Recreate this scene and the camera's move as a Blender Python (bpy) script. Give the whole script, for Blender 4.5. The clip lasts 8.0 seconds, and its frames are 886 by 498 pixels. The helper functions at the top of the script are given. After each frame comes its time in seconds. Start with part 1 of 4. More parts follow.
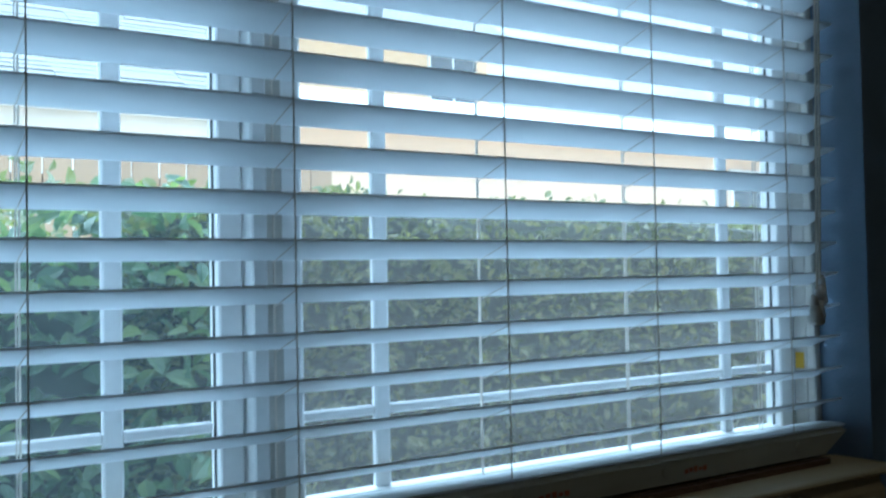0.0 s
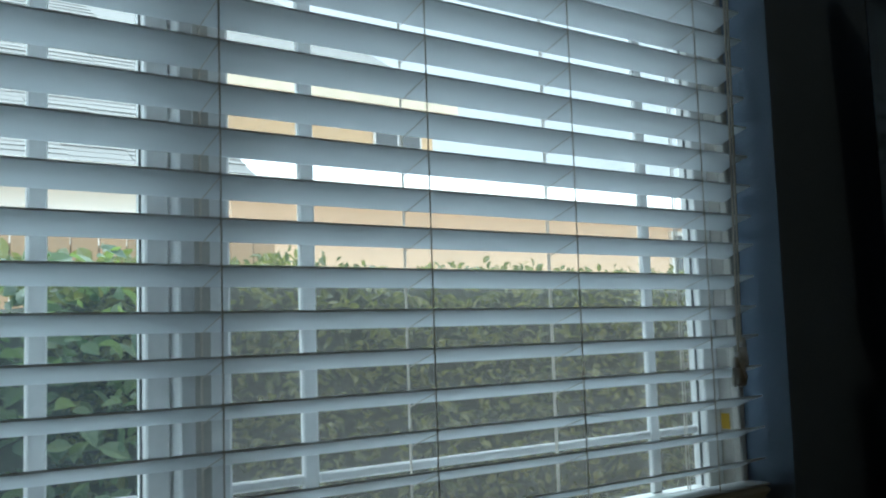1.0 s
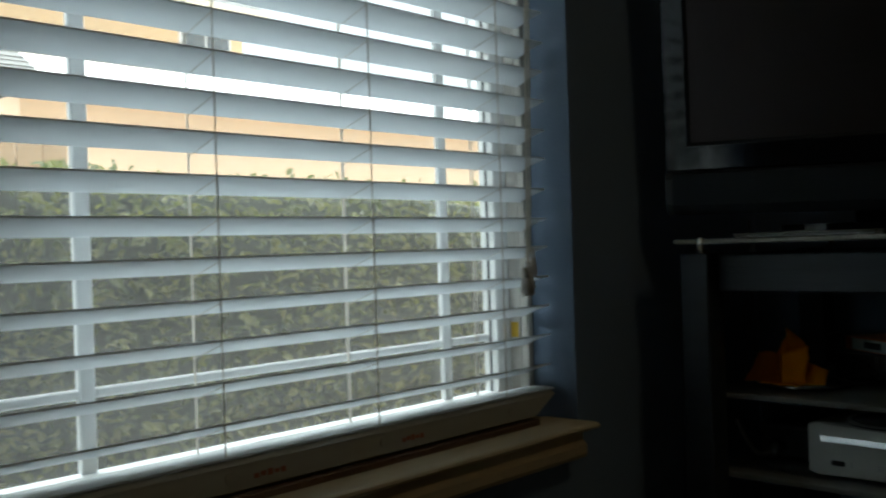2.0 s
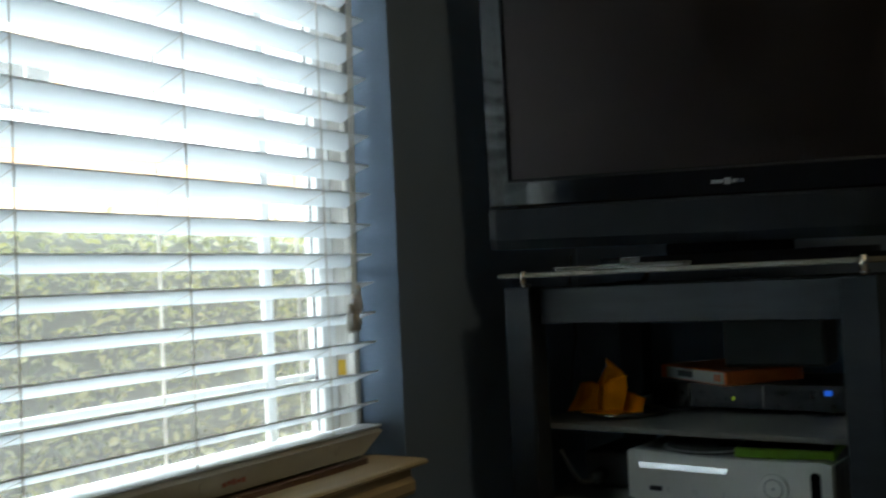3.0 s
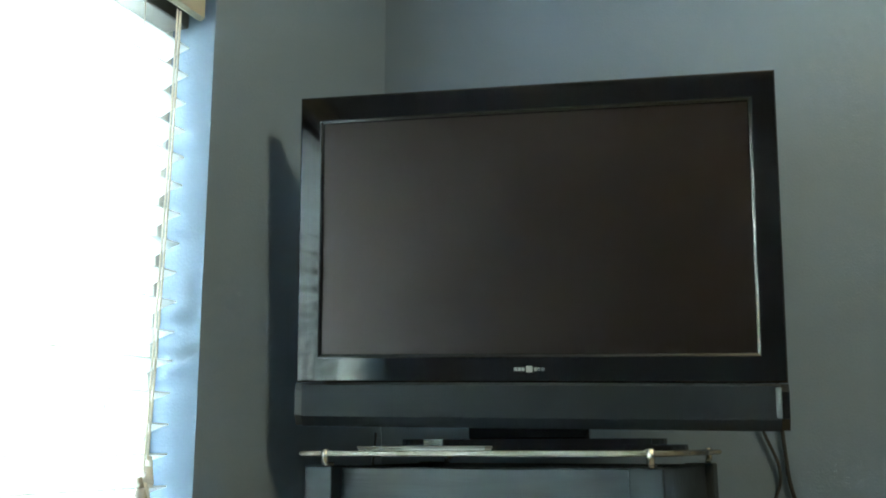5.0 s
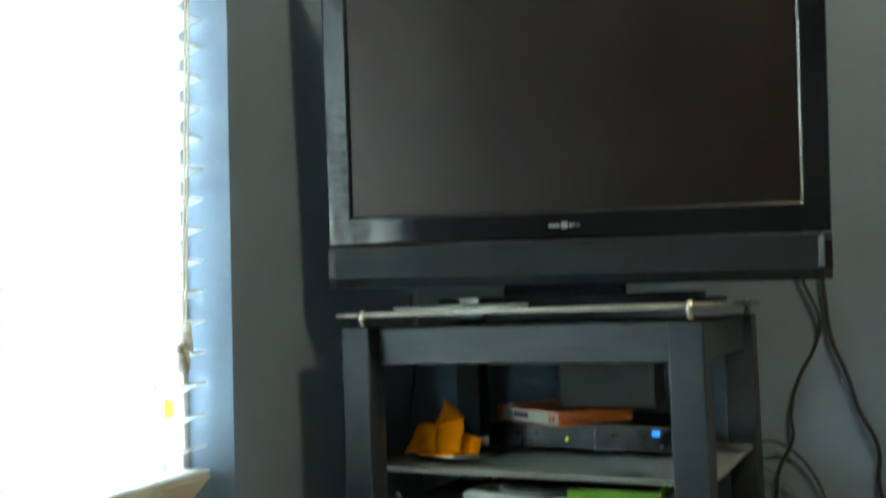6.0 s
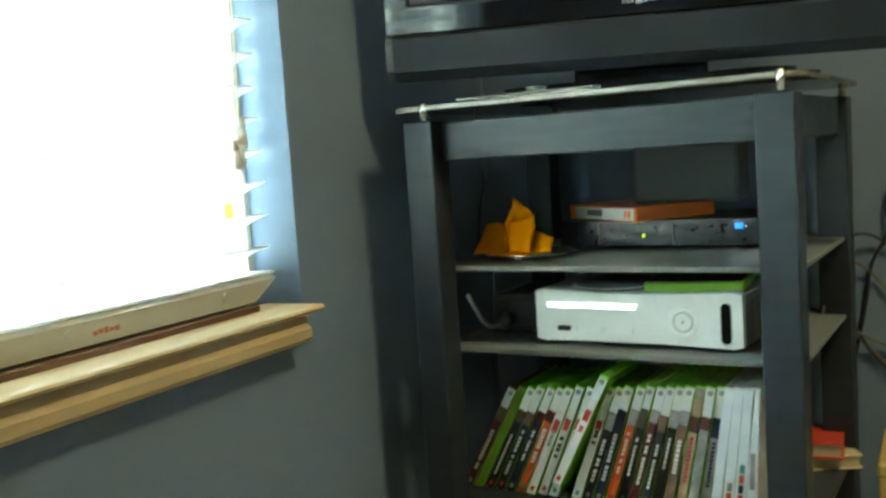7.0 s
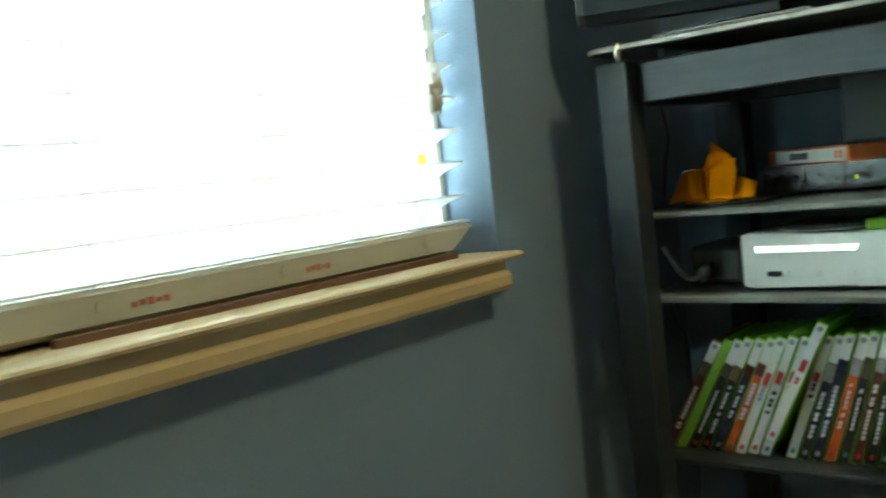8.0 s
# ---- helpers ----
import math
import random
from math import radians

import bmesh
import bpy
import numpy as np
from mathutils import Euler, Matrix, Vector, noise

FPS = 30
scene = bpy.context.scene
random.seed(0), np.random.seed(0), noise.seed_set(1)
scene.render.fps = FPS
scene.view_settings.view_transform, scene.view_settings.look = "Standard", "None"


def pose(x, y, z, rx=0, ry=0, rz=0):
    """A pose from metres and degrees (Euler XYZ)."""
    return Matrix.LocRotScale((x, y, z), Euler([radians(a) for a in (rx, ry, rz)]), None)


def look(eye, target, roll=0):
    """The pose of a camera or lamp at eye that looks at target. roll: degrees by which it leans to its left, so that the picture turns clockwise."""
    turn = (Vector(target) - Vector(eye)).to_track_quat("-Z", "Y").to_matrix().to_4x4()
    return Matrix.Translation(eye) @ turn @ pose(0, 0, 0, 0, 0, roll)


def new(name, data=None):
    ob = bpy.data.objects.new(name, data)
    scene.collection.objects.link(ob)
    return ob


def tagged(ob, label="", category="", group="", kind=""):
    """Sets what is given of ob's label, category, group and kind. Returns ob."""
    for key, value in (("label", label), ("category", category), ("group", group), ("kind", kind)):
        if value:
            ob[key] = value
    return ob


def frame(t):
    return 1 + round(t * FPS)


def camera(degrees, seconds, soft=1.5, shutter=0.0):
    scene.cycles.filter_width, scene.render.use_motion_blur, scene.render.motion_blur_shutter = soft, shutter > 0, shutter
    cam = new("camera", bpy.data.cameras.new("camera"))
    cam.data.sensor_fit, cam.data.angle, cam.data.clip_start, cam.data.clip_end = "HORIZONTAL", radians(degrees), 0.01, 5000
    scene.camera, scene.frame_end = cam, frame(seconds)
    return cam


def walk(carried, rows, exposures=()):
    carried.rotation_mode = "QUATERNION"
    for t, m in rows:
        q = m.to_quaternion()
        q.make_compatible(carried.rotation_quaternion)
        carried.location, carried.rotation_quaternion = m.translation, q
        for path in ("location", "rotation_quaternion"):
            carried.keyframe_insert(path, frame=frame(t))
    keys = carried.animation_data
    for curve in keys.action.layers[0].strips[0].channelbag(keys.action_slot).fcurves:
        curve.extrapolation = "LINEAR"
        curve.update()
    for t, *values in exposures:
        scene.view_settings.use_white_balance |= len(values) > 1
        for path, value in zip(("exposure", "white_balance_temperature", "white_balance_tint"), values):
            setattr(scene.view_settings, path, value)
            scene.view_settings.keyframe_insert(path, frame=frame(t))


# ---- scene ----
cam = camera(49.4, 8.0, soft=2.0, shutter=0.4)
PATH = [
    (0, (0.064, 0.052, 0.961), (1.194, 1.752, 1.015), -1.1),
    (0.5, (0.066, 0.030, 0.963), (1.245, 1.685, 1.126), -1.6),
    (1, (0.068, 0.019, 0.966), (1.290, 1.650, 1.151), -1.9),
    (1.5, (0.086, 0.022, 0.967), (1.412, 1.552, 1.064), -1.5),
    (1.7, (0.094, 0.018, 0.964), (1.497, 1.472, 0.992), -1.3),
    (2.8, (0.113, 0.015, 0.945), (1.755, 1.155, 0.992), -3.0),
    (3, (0.12, 0.009, 0.95), (1.804, 1.085, 1.017), -2.6),
    (3.5, (0.118, -0.004, 0.951), (1.883, 0.924, 1.101), -1.8),
    (4, (0.122, -0.006, 0.954), (1.938, 0.803, 1.168), -1.2),
    (4.5, (0.117, -0.009, 0.955), (1.944, 0.724, 1.305), -0.4),
    (4.7, (0.112, -0.004, 0.958), (1.936, 0.708, 1.367), 0.0),
    (5.8, (0.133, 0.007, 0.968), (1.947, 0.752, 1.188), -1.4),
    (6, (0.142, 0.014, 0.958), (1.958, 0.793, 1.082), -1.8),
    (6.5, (0.190, 0.019, 0.892), (2.006, 0.822, 0.839), -2.1),
    (7, (0.215, 0.039, 0.887), (1.972, 0.974, 0.692), -3.8),
    (7.5, (0.213, 0.052, 0.874), (1.887, 1.131, 0.647), -3.9),
    (8, (0.195, 0.126, 0.804), (1.804, 1.308, 0.655), -6.0),
]
EXPOSURES = [(0, 1.62, 4560, -9), (0.5, 1.30, 4850, -9), (1.0, 1.07, 5450, -9), (1.7, 1.25, 6050, -6), (2.8, 2.42, 6150, -4), (3.0, 2.85, 6100, -3), (3.5, 4.62, 6100, -3), (4.0, 5.32, 6250, -3), (4.3, 5.42, 6050, -10), (4.7, 5.4, 5900, -15), (5.8, 5.25, 6000, -12), (6.3, 5.15, 6150, -16), (7.0, 5.67, 6200, -18), (7.5, 5.7, 6200, -17), (8.0, 5.33, 6150, -20)]
walk(cam, [(t, look(eye, target, roll)) for t, eye, target, roll in PATH], EXPOSURES)

# ---- light ----
SUN_UP, SUN_ROUND = radians(70), radians(-10)
world = bpy.data.worlds.new("world")
scene.world = world
world.use_nodes = True
wn = world.node_tree.nodes
sky = wn.new("ShaderNodeTexSky")
sky.sky_type = "NISHITA"
sky.sun_disc = False
sky.sun_elevation, sky.sun_rotation = SUN_UP, SUN_ROUND
sky.dust_density, sky.air_density = 9.0, 0.8
haze = wn.new("ShaderNodeMix")
haze.data_type = "RGBA"
haze.inputs["Factor"].default_value = 0.6
haze.inputs["B"].default_value = (4.7, 4.85, 5.1, 1)
world.node_tree.links.new(sky.outputs["Color"], haze.inputs["A"])
world.node_tree.links.new(haze.outputs["Result"], wn["Background"].inputs["Color"])
wn["Background"].inputs["Strength"].default_value = 0.15

sun = new("sun", bpy.data.lights.new("sun", "SUN"))
sun.data.energy, sun.data.angle, sun.data.color = 5.2, radians(135), (0.95, 0.98, 1.0)
sun_from = Vector((math.sin(SUN_ROUND) * math.cos(SUN_UP), math.cos(SUN_ROUND) * math.cos(SUN_UP), math.sin(SUN_UP)))
sun.matrix_world = look(sun_from * 30, (0, 0, 0))

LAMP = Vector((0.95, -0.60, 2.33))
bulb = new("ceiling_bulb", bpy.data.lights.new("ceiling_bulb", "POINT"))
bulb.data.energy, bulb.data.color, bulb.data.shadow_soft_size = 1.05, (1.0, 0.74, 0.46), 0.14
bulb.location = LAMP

# ---- materials ----
def surface(name, color, rough=0.5, metal=0.0, vary=0.12, scale=6.0, bump=0.05, grain=120.0, spec=0.5, stretch=(1, 1, 1), rand=0.0, coat=0.0, translucent=0.0, sheen_tint=None):
    """A painted, wooden, plastic or metal surface: broad stains and fine grain, in metres."""
    m = bpy.data.materials.new(name)
    m.use_nodes = True
    nt = m.node_tree
    b = nt.nodes["Principled BSDF"]
    co = nt.nodes.new("ShaderNodeTexCoord")
    mp = nt.nodes.new("ShaderNodeMapping")
    mp.inputs["Scale"].default_value = stretch
    nt.links.new(co.outputs["Object"], mp.inputs["Vector"])
    broad = nt.nodes.new("ShaderNodeTexNoise")
    broad.inputs["Scale"].default_value, broad.inputs["Detail"].default_value = scale, 5
    fine = nt.nodes.new("ShaderNodeTexNoise")
    fine.inputs["Scale"].default_value, fine.inputs["Detail"].default_value = grain, 3
    for n in (broad, fine):
        nt.links.new(mp.outputs["Vector"], n.inputs["Vector"])
    add = nt.nodes.new("ShaderNodeMath")
    add.operation = "MULTIPLY_ADD"
    add.inputs[1].default_value = 0.5
    nt.links.new(fine.outputs["Fac"], add.inputs[0])
    nt.links.new(broad.outputs["Fac"], add.inputs[2])
    value = add.outputs[0]
    lo, hi = 0.45, 1.05
    if rand:
        info = nt.nodes.new("ShaderNodeObjectInfo")
        r = nt.nodes.new("ShaderNodeMath")
        r.operation = "MULTIPLY_ADD"
        r.inputs[1].default_value = rand
        nt.links.new(info.outputs["Random"], r.inputs[0])
        nt.links.new(value, r.inputs[2])
        value, hi = r.outputs[0], hi + rand
    ramp = nt.nodes.new("ShaderNodeMapRange")
    ramp.inputs["From Min"].default_value, ramp.inputs["From Max"].default_value = lo, hi
    ramp.inputs["To Min"].default_value, ramp.inputs["To Max"].default_value = 1 - vary, 1 + vary
    nt.links.new(value, ramp.inputs["Value"])
    mul = nt.nodes.new("ShaderNodeVectorMath")
    mul.operation = "SCALE"
    mul.inputs[0].default_value = color
    nt.links.new(ramp.outputs[0], mul.inputs["Scale"])
    nt.links.new(mul.outputs[0], b.inputs["Base Color"])
    rr = nt.nodes.new("ShaderNodeMapRange")
    rr.inputs["From Min"].default_value, rr.inputs["From Max"].default_value = 0.3, 0.7
    rr.inputs["To Min"].default_value, rr.inputs["To Max"].default_value = max(0.02, rough * 0.8), min(1, rough * 1.2)
    nt.links.new(broad.outputs["Fac"], rr.inputs["Value"])
    nt.links.new(rr.outputs[0], b.inputs["Roughness"])
    b.inputs["Metallic"].default_value = metal
    b.inputs["Specular IOR Level"].default_value = spec
    b.inputs["Coat Weight"].default_value = coat
    if sheen_tint:
        b.inputs["Specular Tint"].default_value = (*sheen_tint, 1)
    if bump:
        bp = nt.nodes.new("ShaderNodeBump")
        bp.inputs["Strength"].default_value, bp.inputs["Distance"].default_value = bump, 0.002
        nt.links.new(fine.outputs["Fac"], bp.inputs["Height"])
        nt.links.new(bp.outputs[0], b.inputs["Normal"])
    if translucent:
        tr = nt.nodes.new("ShaderNodeBsdfTranslucent")
        nt.links.new(mul.outputs[0], tr.inputs["Color"])
        mix = nt.nodes.new("ShaderNodeMixShader")
        mix.inputs[0].default_value = translucent
        nt.links.new(b.outputs[0], mix.inputs[1])
        nt.links.new(tr.outputs[0], mix.inputs[2])
        nt.links.new(mix.outputs[0], nt.nodes["Material Output"].inputs["Surface"])
    return m


def clear(name, see, gloss, rough=0.02, haze=None, tint=(1, 1, 1)):
    """Clear pane: mostly see-through, with gloss at the surface and an even film, for dust, screen mesh or a veil of
    glare.
    """
    m = bpy.data.materials.new(name)
    m.use_nodes = True
    nt = m.node_tree
    nt.nodes.remove(nt.nodes["Principled BSDF"])
    t, g = nt.nodes.new("ShaderNodeBsdfTransparent"), nt.nodes.new("ShaderNodeBsdfGlossy")
    t.inputs["Color"].default_value = (*tint, 1)
    g.inputs["Roughness"].default_value = rough
    f = nt.nodes.new("ShaderNodeFresnel")
    f.inputs["IOR"].default_value = gloss
    mix = nt.nodes.new("ShaderNodeMixShader")
    nt.links.new(f.outputs[0], mix.inputs[0])
    nt.links.new(t.outputs[0], mix.inputs[1])
    nt.links.new(g.outputs[0], mix.inputs[2])
    last = mix
    if haze:
        d = nt.nodes.new("ShaderNodeBsdfDiffuse")
        d.inputs["Color"].default_value = (*haze, 1)
        tl = nt.nodes.new("ShaderNodeBsdfTranslucent")
        tl.inputs["Color"].default_value = (*haze, 1)
        both = nt.nodes.new("ShaderNodeMixShader")
        nt.links.new(d.outputs[0], both.inputs[1])
        nt.links.new(tl.outputs[0], both.inputs[2])
        n = nt.nodes.new("ShaderNodeTexNoise")
        n.inputs["Scale"].default_value, n.inputs["Detail"].default_value = 7, 5
        co = nt.nodes.new("ShaderNodeTexCoord")
        nt.links.new(co.outputs["Object"], n.inputs["Vector"])
        mr = nt.nodes.new("ShaderNodeMapRange")
        mr.inputs["To Min"].default_value, mr.inputs["To Max"].default_value = (1 - see) * 0.6, (1 - see) * 1.4
        nt.links.new(n.outputs["Fac"], mr.inputs["Value"])
        last = nt.nodes.new("ShaderNodeMixShader")
        nt.links.new(mr.outputs[0], last.inputs[0])
        nt.links.new(mix.outputs[0], last.inputs[1])
        nt.links.new(both.outputs[0], last.inputs[2])
    nt.links.new(last.outputs[0], nt.nodes["Material Output"].inputs["Surface"])
    return m


def glow(name, color, strength):
    m = bpy.data.materials.new(name)
    m.use_nodes = True
    b = m.node_tree.nodes["Principled BSDF"]
    b.inputs["Base Color"].default_value = (*color, 1)
    b.inputs["Emission Color"].default_value = (*color, 1)
    b.inputs["Emission Strength"].default_value = strength
    return m


WALL = surface("blue_grey_wall_paint", (0.174, 0.231, 0.328), 0.75, vary=0.07, scale=3, bump=0.25, grain=260)
CEIL = surface("ceiling_paint", (0.82, 0.81, 0.79), 0.9, vary=0.04, bump=0.3, grain=150)
CARPET = surface("carpet", (0.54, 0.49, 0.42), 0.95, vary=0.25, bump=0.6, grain=350)
SILL = surface("varnished_cream_wood", (0.57, 0.44, 0.25), 0.45, vary=0.15, scale=5, grain=70, stretch=(0.15, 1, 1), bump=0.06)
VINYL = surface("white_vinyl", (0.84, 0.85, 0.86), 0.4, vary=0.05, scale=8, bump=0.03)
# Greyer copy of the white vinyl, with the frame's shade put into its colour.
SHADEVINYL = surface("shaded_vinyl", (0.50, 0.49, 0.46), 0.45, vary=0.12, scale=8, bump=0.03)
SEAL = surface("rubber_seal", (0.13, 0.135, 0.14), 0.6, vary=0.1)
SLAT = surface("white_faux_wood", (0.77, 0.80, 0.83), 0.42, vary=0.04, scale=4, grain=90, stretch=(0.08, 1, 1), bump=0.04, rand=0.1, translucent=0.20)
RAIL = surface("cream_faux_wood", (0.47, 0.45, 0.37), 0.35, vary=0.1, scale=5, grain=90, stretch=(0.1, 1, 1), bump=0.05, coat=0.3)
BROWNWOOD = surface("dark_brown_wood", (0.15, 0.085, 0.05), 0.5, vary=0.25, scale=8, grain=90, stretch=(0.1, 1, 1))
CORD = surface("blind_cord", (0.62, 0.58, 0.52), 0.8, vary=0.1, grain=400)
PULLCORD = surface("pale_pull_cord", (0.78, 0.74, 0.66), 0.8, vary=0.1, grain=400, translucent=0.3)
HEADMETAL = surface("dark_enamel_steel", (0.10, 0.095, 0.09), 0.45, metal=0.3, vary=0.15)
RED = surface("red_print", (0.45, 0.15, 0.09), 0.5, vary=0.2, grain=80)
TAG = surface("yellow_tag", (0.62, 0.42, 0.04), 0.5, vary=0.1, translucent=0.3)
TASSEL = surface("tassel_wood", (0.46, 0.43, 0.39), 0.4, vary=0.2, grain=90)
PANE = clear("window_pane", 0.976, 1.2, haze=(0.5, 0.52, 0.52))
# Left pane: thicker bluish film painted in as a veil of sky glare.
PANE_VEIL = clear("glare_veiled_pane", 0.955, 1.2, haze=(0.46, 0.56, 0.58))
SCREEN = clear("insect_screen", 0.89, 1.01, haze=(0.26, 0.26, 0.25))
BLACKWOOD = surface("black_brown_wood", (0.025, 0.031, 0.039), 0.42, vary=0.35, scale=4, grain=60, stretch=(0.12, 0.12, 1), bump=0.2, spec=0.36)
BLACKWOODH = surface("black_brown_wood_rail", (0.031, 0.037, 0.044), 0.42, vary=0.45, scale=6, grain=90, stretch=(0.10, 1, 1), bump=0.45, spec=0.36)
SHELF = surface("dusty_grey_laminate", (0.165, 0.17, 0.16), 0.5, vary=0.18, scale=9, grain=140, bump=0.05)
GLASS = clear("smoked_glass", 0.9, 1.45, haze=(0.25, 0.27, 0.26), tint=(0.55, 0.62, 0.6))
GLASSEDGE = surface("ground_glass_edge", (0.20, 0.19, 0.155), 0.25, vary=0.15, grain=60, spec=0.7)
CHROME = surface("satin_nickel", (0.60, 0.57, 0.51), 0.25, metal=0.9, vary=0.08)
GLOSSBLACK = surface("gloss_black_plastic", (0.006, 0.006, 0.007), 0.07, vary=0.1, bump=0.03, grain=14, spec=0.5)
TRIMBLACK = surface("polished_black_edge", (0.008, 0.008, 0.009), 0.19, vary=0.1, bump=0.05, grain=30, spec=0.6)
TVSCREEN = surface("matte_lcd", (0.0085, 0.0062, 0.0056), 0.38, vary=0.05, bump=0.0, spec=0.42, sheen_tint=(1.0, 0.84, 0.80))
CLOTHGRILLE = surface("speaker_grille", (0.016, 0.019, 0.023), 0.5, spec=0.2, vary=0.12, bump=0.35, grain=500)
DARKPLASTIC = surface("dark_plastic", (0.028, 0.028, 0.03), 0.42, vary=0.15)
BOXGREY = surface("dark_grey_casing", (0.045, 0.047, 0.048), 0.55, vary=0.15)
BOXFRONT = surface("dark_grey_mesh", (0.066, 0.078, 0.080), 0.6, vary=0.18, scale=14, grain=420, bump=0.3)
BRICKGREY = surface("scuffed_grey_plastic", (0.085, 0.085, 0.082), 0.45, vary=0.2)
LEADPALE = surface("pale_grey_lead", (0.42, 0.42, 0.40), 0.45, vary=0.1)
LEADGREY = surface("grey_lead", (0.22, 0.22, 0.21), 0.45, vary=0.1)
SILVER = surface("silver_trim", (0.55, 0.56, 0.58), 0.25, metal=0.8, vary=0.06)
WHITEPL = surface("white_console_plastic", (0.80, 0.80, 0.75), 0.33, vary=0.05, bump=0.02)
GREYPL = surface("light_grey_plastic", (0.42, 0.42, 0.41), 0.45, vary=0.08)
MIRROR = surface("chrome_tray", (0.88, 0.88, 0.87), 0.12, metal=0.75, vary=0.03, bump=0.0)
GREENPL = surface("green_case_plastic", (0.46, 0.80, 0.10), 0.3, vary=0.15, translucent=0.5, rand=0.3)
ORANGEPL = surface("orange_case", (0.88, 0.19, 0.015), 0.35, vary=0.12)
PAPERW = surface("white_paper_insert", (0.80, 0.80, 0.75), 0.4, vary=0.08, rand=0.25)
PAPERB = surface("pale_blue_white_insert", (0.82, 0.86, 0.88), 0.35, vary=0.05, rand=0.1)
INK = surface("dark_print", (0.026, 0.026, 0.030), 0.4, vary=0.2)
ORANGECLOTH = surface("orange_felt", (1.0, 0.33, 0.001), 0.9, translucent=0.15, vary=0.15, scale=22, grain=300, bump=0.3, spec=0.1)
DISC = surface("brushed_dish_metal", (0.62, 0.57, 0.48), 0.22, metal=0.75, vary=0.1)
DVRFILM = surface("wrinkled_film_black", (0.026, 0.03, 0.036), 0.12, vary=0.3, scale=18, bump=0.4, grain=60, spec=0.9)
CABLE = surface("black_cable", (0.020, 0.020, 0.022), 0.5, vary=0.1)
CABLEG = surface("grey_cable", (0.13, 0.12, 0.085), 0.5, vary=0.1)
YELLOWWOOD = surface("yellow_pine", (0.55, 0.36, 0.08), 0.45, vary=0.2, scale=6, grain=70, stretch=(1, 0.15, 1))
REDBOOK = surface("red_cover", (0.55, 0.06, 0.03), 0.4, vary=0.12)
CREAMBOOK = surface("cream_pages", (0.62, 0.52, 0.32), 0.8, vary=0.15, grain=300)
LEDBLUE = glow("blue_led", (0.03, 0.18, 1.0), 0.045)
LEDYEL = glow("yellow_led", (0.7, 0.9, 0.05), 0.012)
STUCCO = surface("beige_stucco", (0.82, 0.62, 0.45), 0.9, vary=0.07, scale=0.6, bump=0.5, grain=40)
STUCCO2 = surface("tan_stucco", (0.66, 0.47, 0.27), 0.9, vary=0.08, scale=0.6, bump=0.5, grain=40)
WHITESTUCCO = surface("white_stucco", (0.84, 0.83, 0.80), 0.9, vary=0.05, scale=0.6, bump=0.4, grain=40)
SHINGLE = surface("grey_shingle", (0.17, 0.165, 0.16), 0.9, vary=0.3, scale=3, grain=60, bump=0.5, stretch=(0.5, 1, 1), rand=0.5)
PALEROOF = surface("pale_roof_tile", (0.72, 0.70, 0.69), 0.85, vary=0.08, scale=2, grain=40, bump=0.4)
FASCIA = surface("cream_fascia", (0.66, 0.56, 0.42), 0.7, vary=0.08, scale=2)
DARKWIN = surface("house_window_glass", (0.10, 0.11, 0.12), 0.1, vary=0.1, spec=0.6)
FENCEWOOD = surface("cedar_fence", (0.33, 0.23, 0.14), 0.85, vary=0.25, scale=5, grain=50, stretch=(1, 1, 0.15), rand=0.4)
LAWN = surface("pale_dry_ground", (0.44, 0.37, 0.27), 0.95, vary=0.25, scale=1.2, grain=40, bump=0.6)
# Near-black for the solid core: shade between the leaves is put in its colour.
DARKCORE = surface("dark_hedge_core", (0.020, 0.024, 0.014), 0.95, vary=0.4, scale=14, grain=60, bump=0.8)


def leaf_material(name, dark, light, through_light):
    m = bpy.data.materials.new(name)
    m.use_nodes = True
    nt = m.node_tree
    b = nt.nodes["Principled BSDF"]
    geo = nt.nodes.new("ShaderNodeNewGeometry")
    ramp = nt.nodes.new("ShaderNodeValToRGB")
    ramp.color_ramp.elements[0].color, ramp.color_ramp.elements[1].color = (*dark, 1), (*light, 1)
    nt.links.new(geo.outputs["Random Per Island"], ramp.inputs[0])
    nt.links.new(ramp.outputs[0], b.inputs["Base Color"])
    b.inputs["Roughness"].default_value = 0.5
    tr = nt.nodes.new("ShaderNodeBsdfTranslucent")
    mul = nt.nodes.new("ShaderNodeVectorMath")
    mul.operation = "MULTIPLY"
    mul.inputs[1].default_value = (1.5, 1.6, 0.5)
    nt.links.new(ramp.outputs[0], mul.inputs[0])
    nt.links.new(mul.outputs[0], tr.inputs["Color"])
    mix = nt.nodes.new("ShaderNodeMixShader")
    mix.inputs[0].default_value = through_light
    nt.links.new(b.outputs[0], mix.inputs[1])
    nt.links.new(tr.outputs[0], mix.inputs[2])
    nt.links.new(mix.outputs[0], nt.nodes["Material Output"].inputs["Surface"])
    return m


LEAF = leaf_material("hedge_leaf", (0.058, 0.070, 0.034), (0.155, 0.155, 0.070), 0.35)
BIGLEAF = leaf_material("large_leaf", (0.045, 0.085, 0.060), (0.16, 0.21, 0.13), 0.4)
NEWLEAF = leaf_material("young_leaf", (0.065, 0.085, 0.035), (0.185, 0.185, 0.085), 0.35)

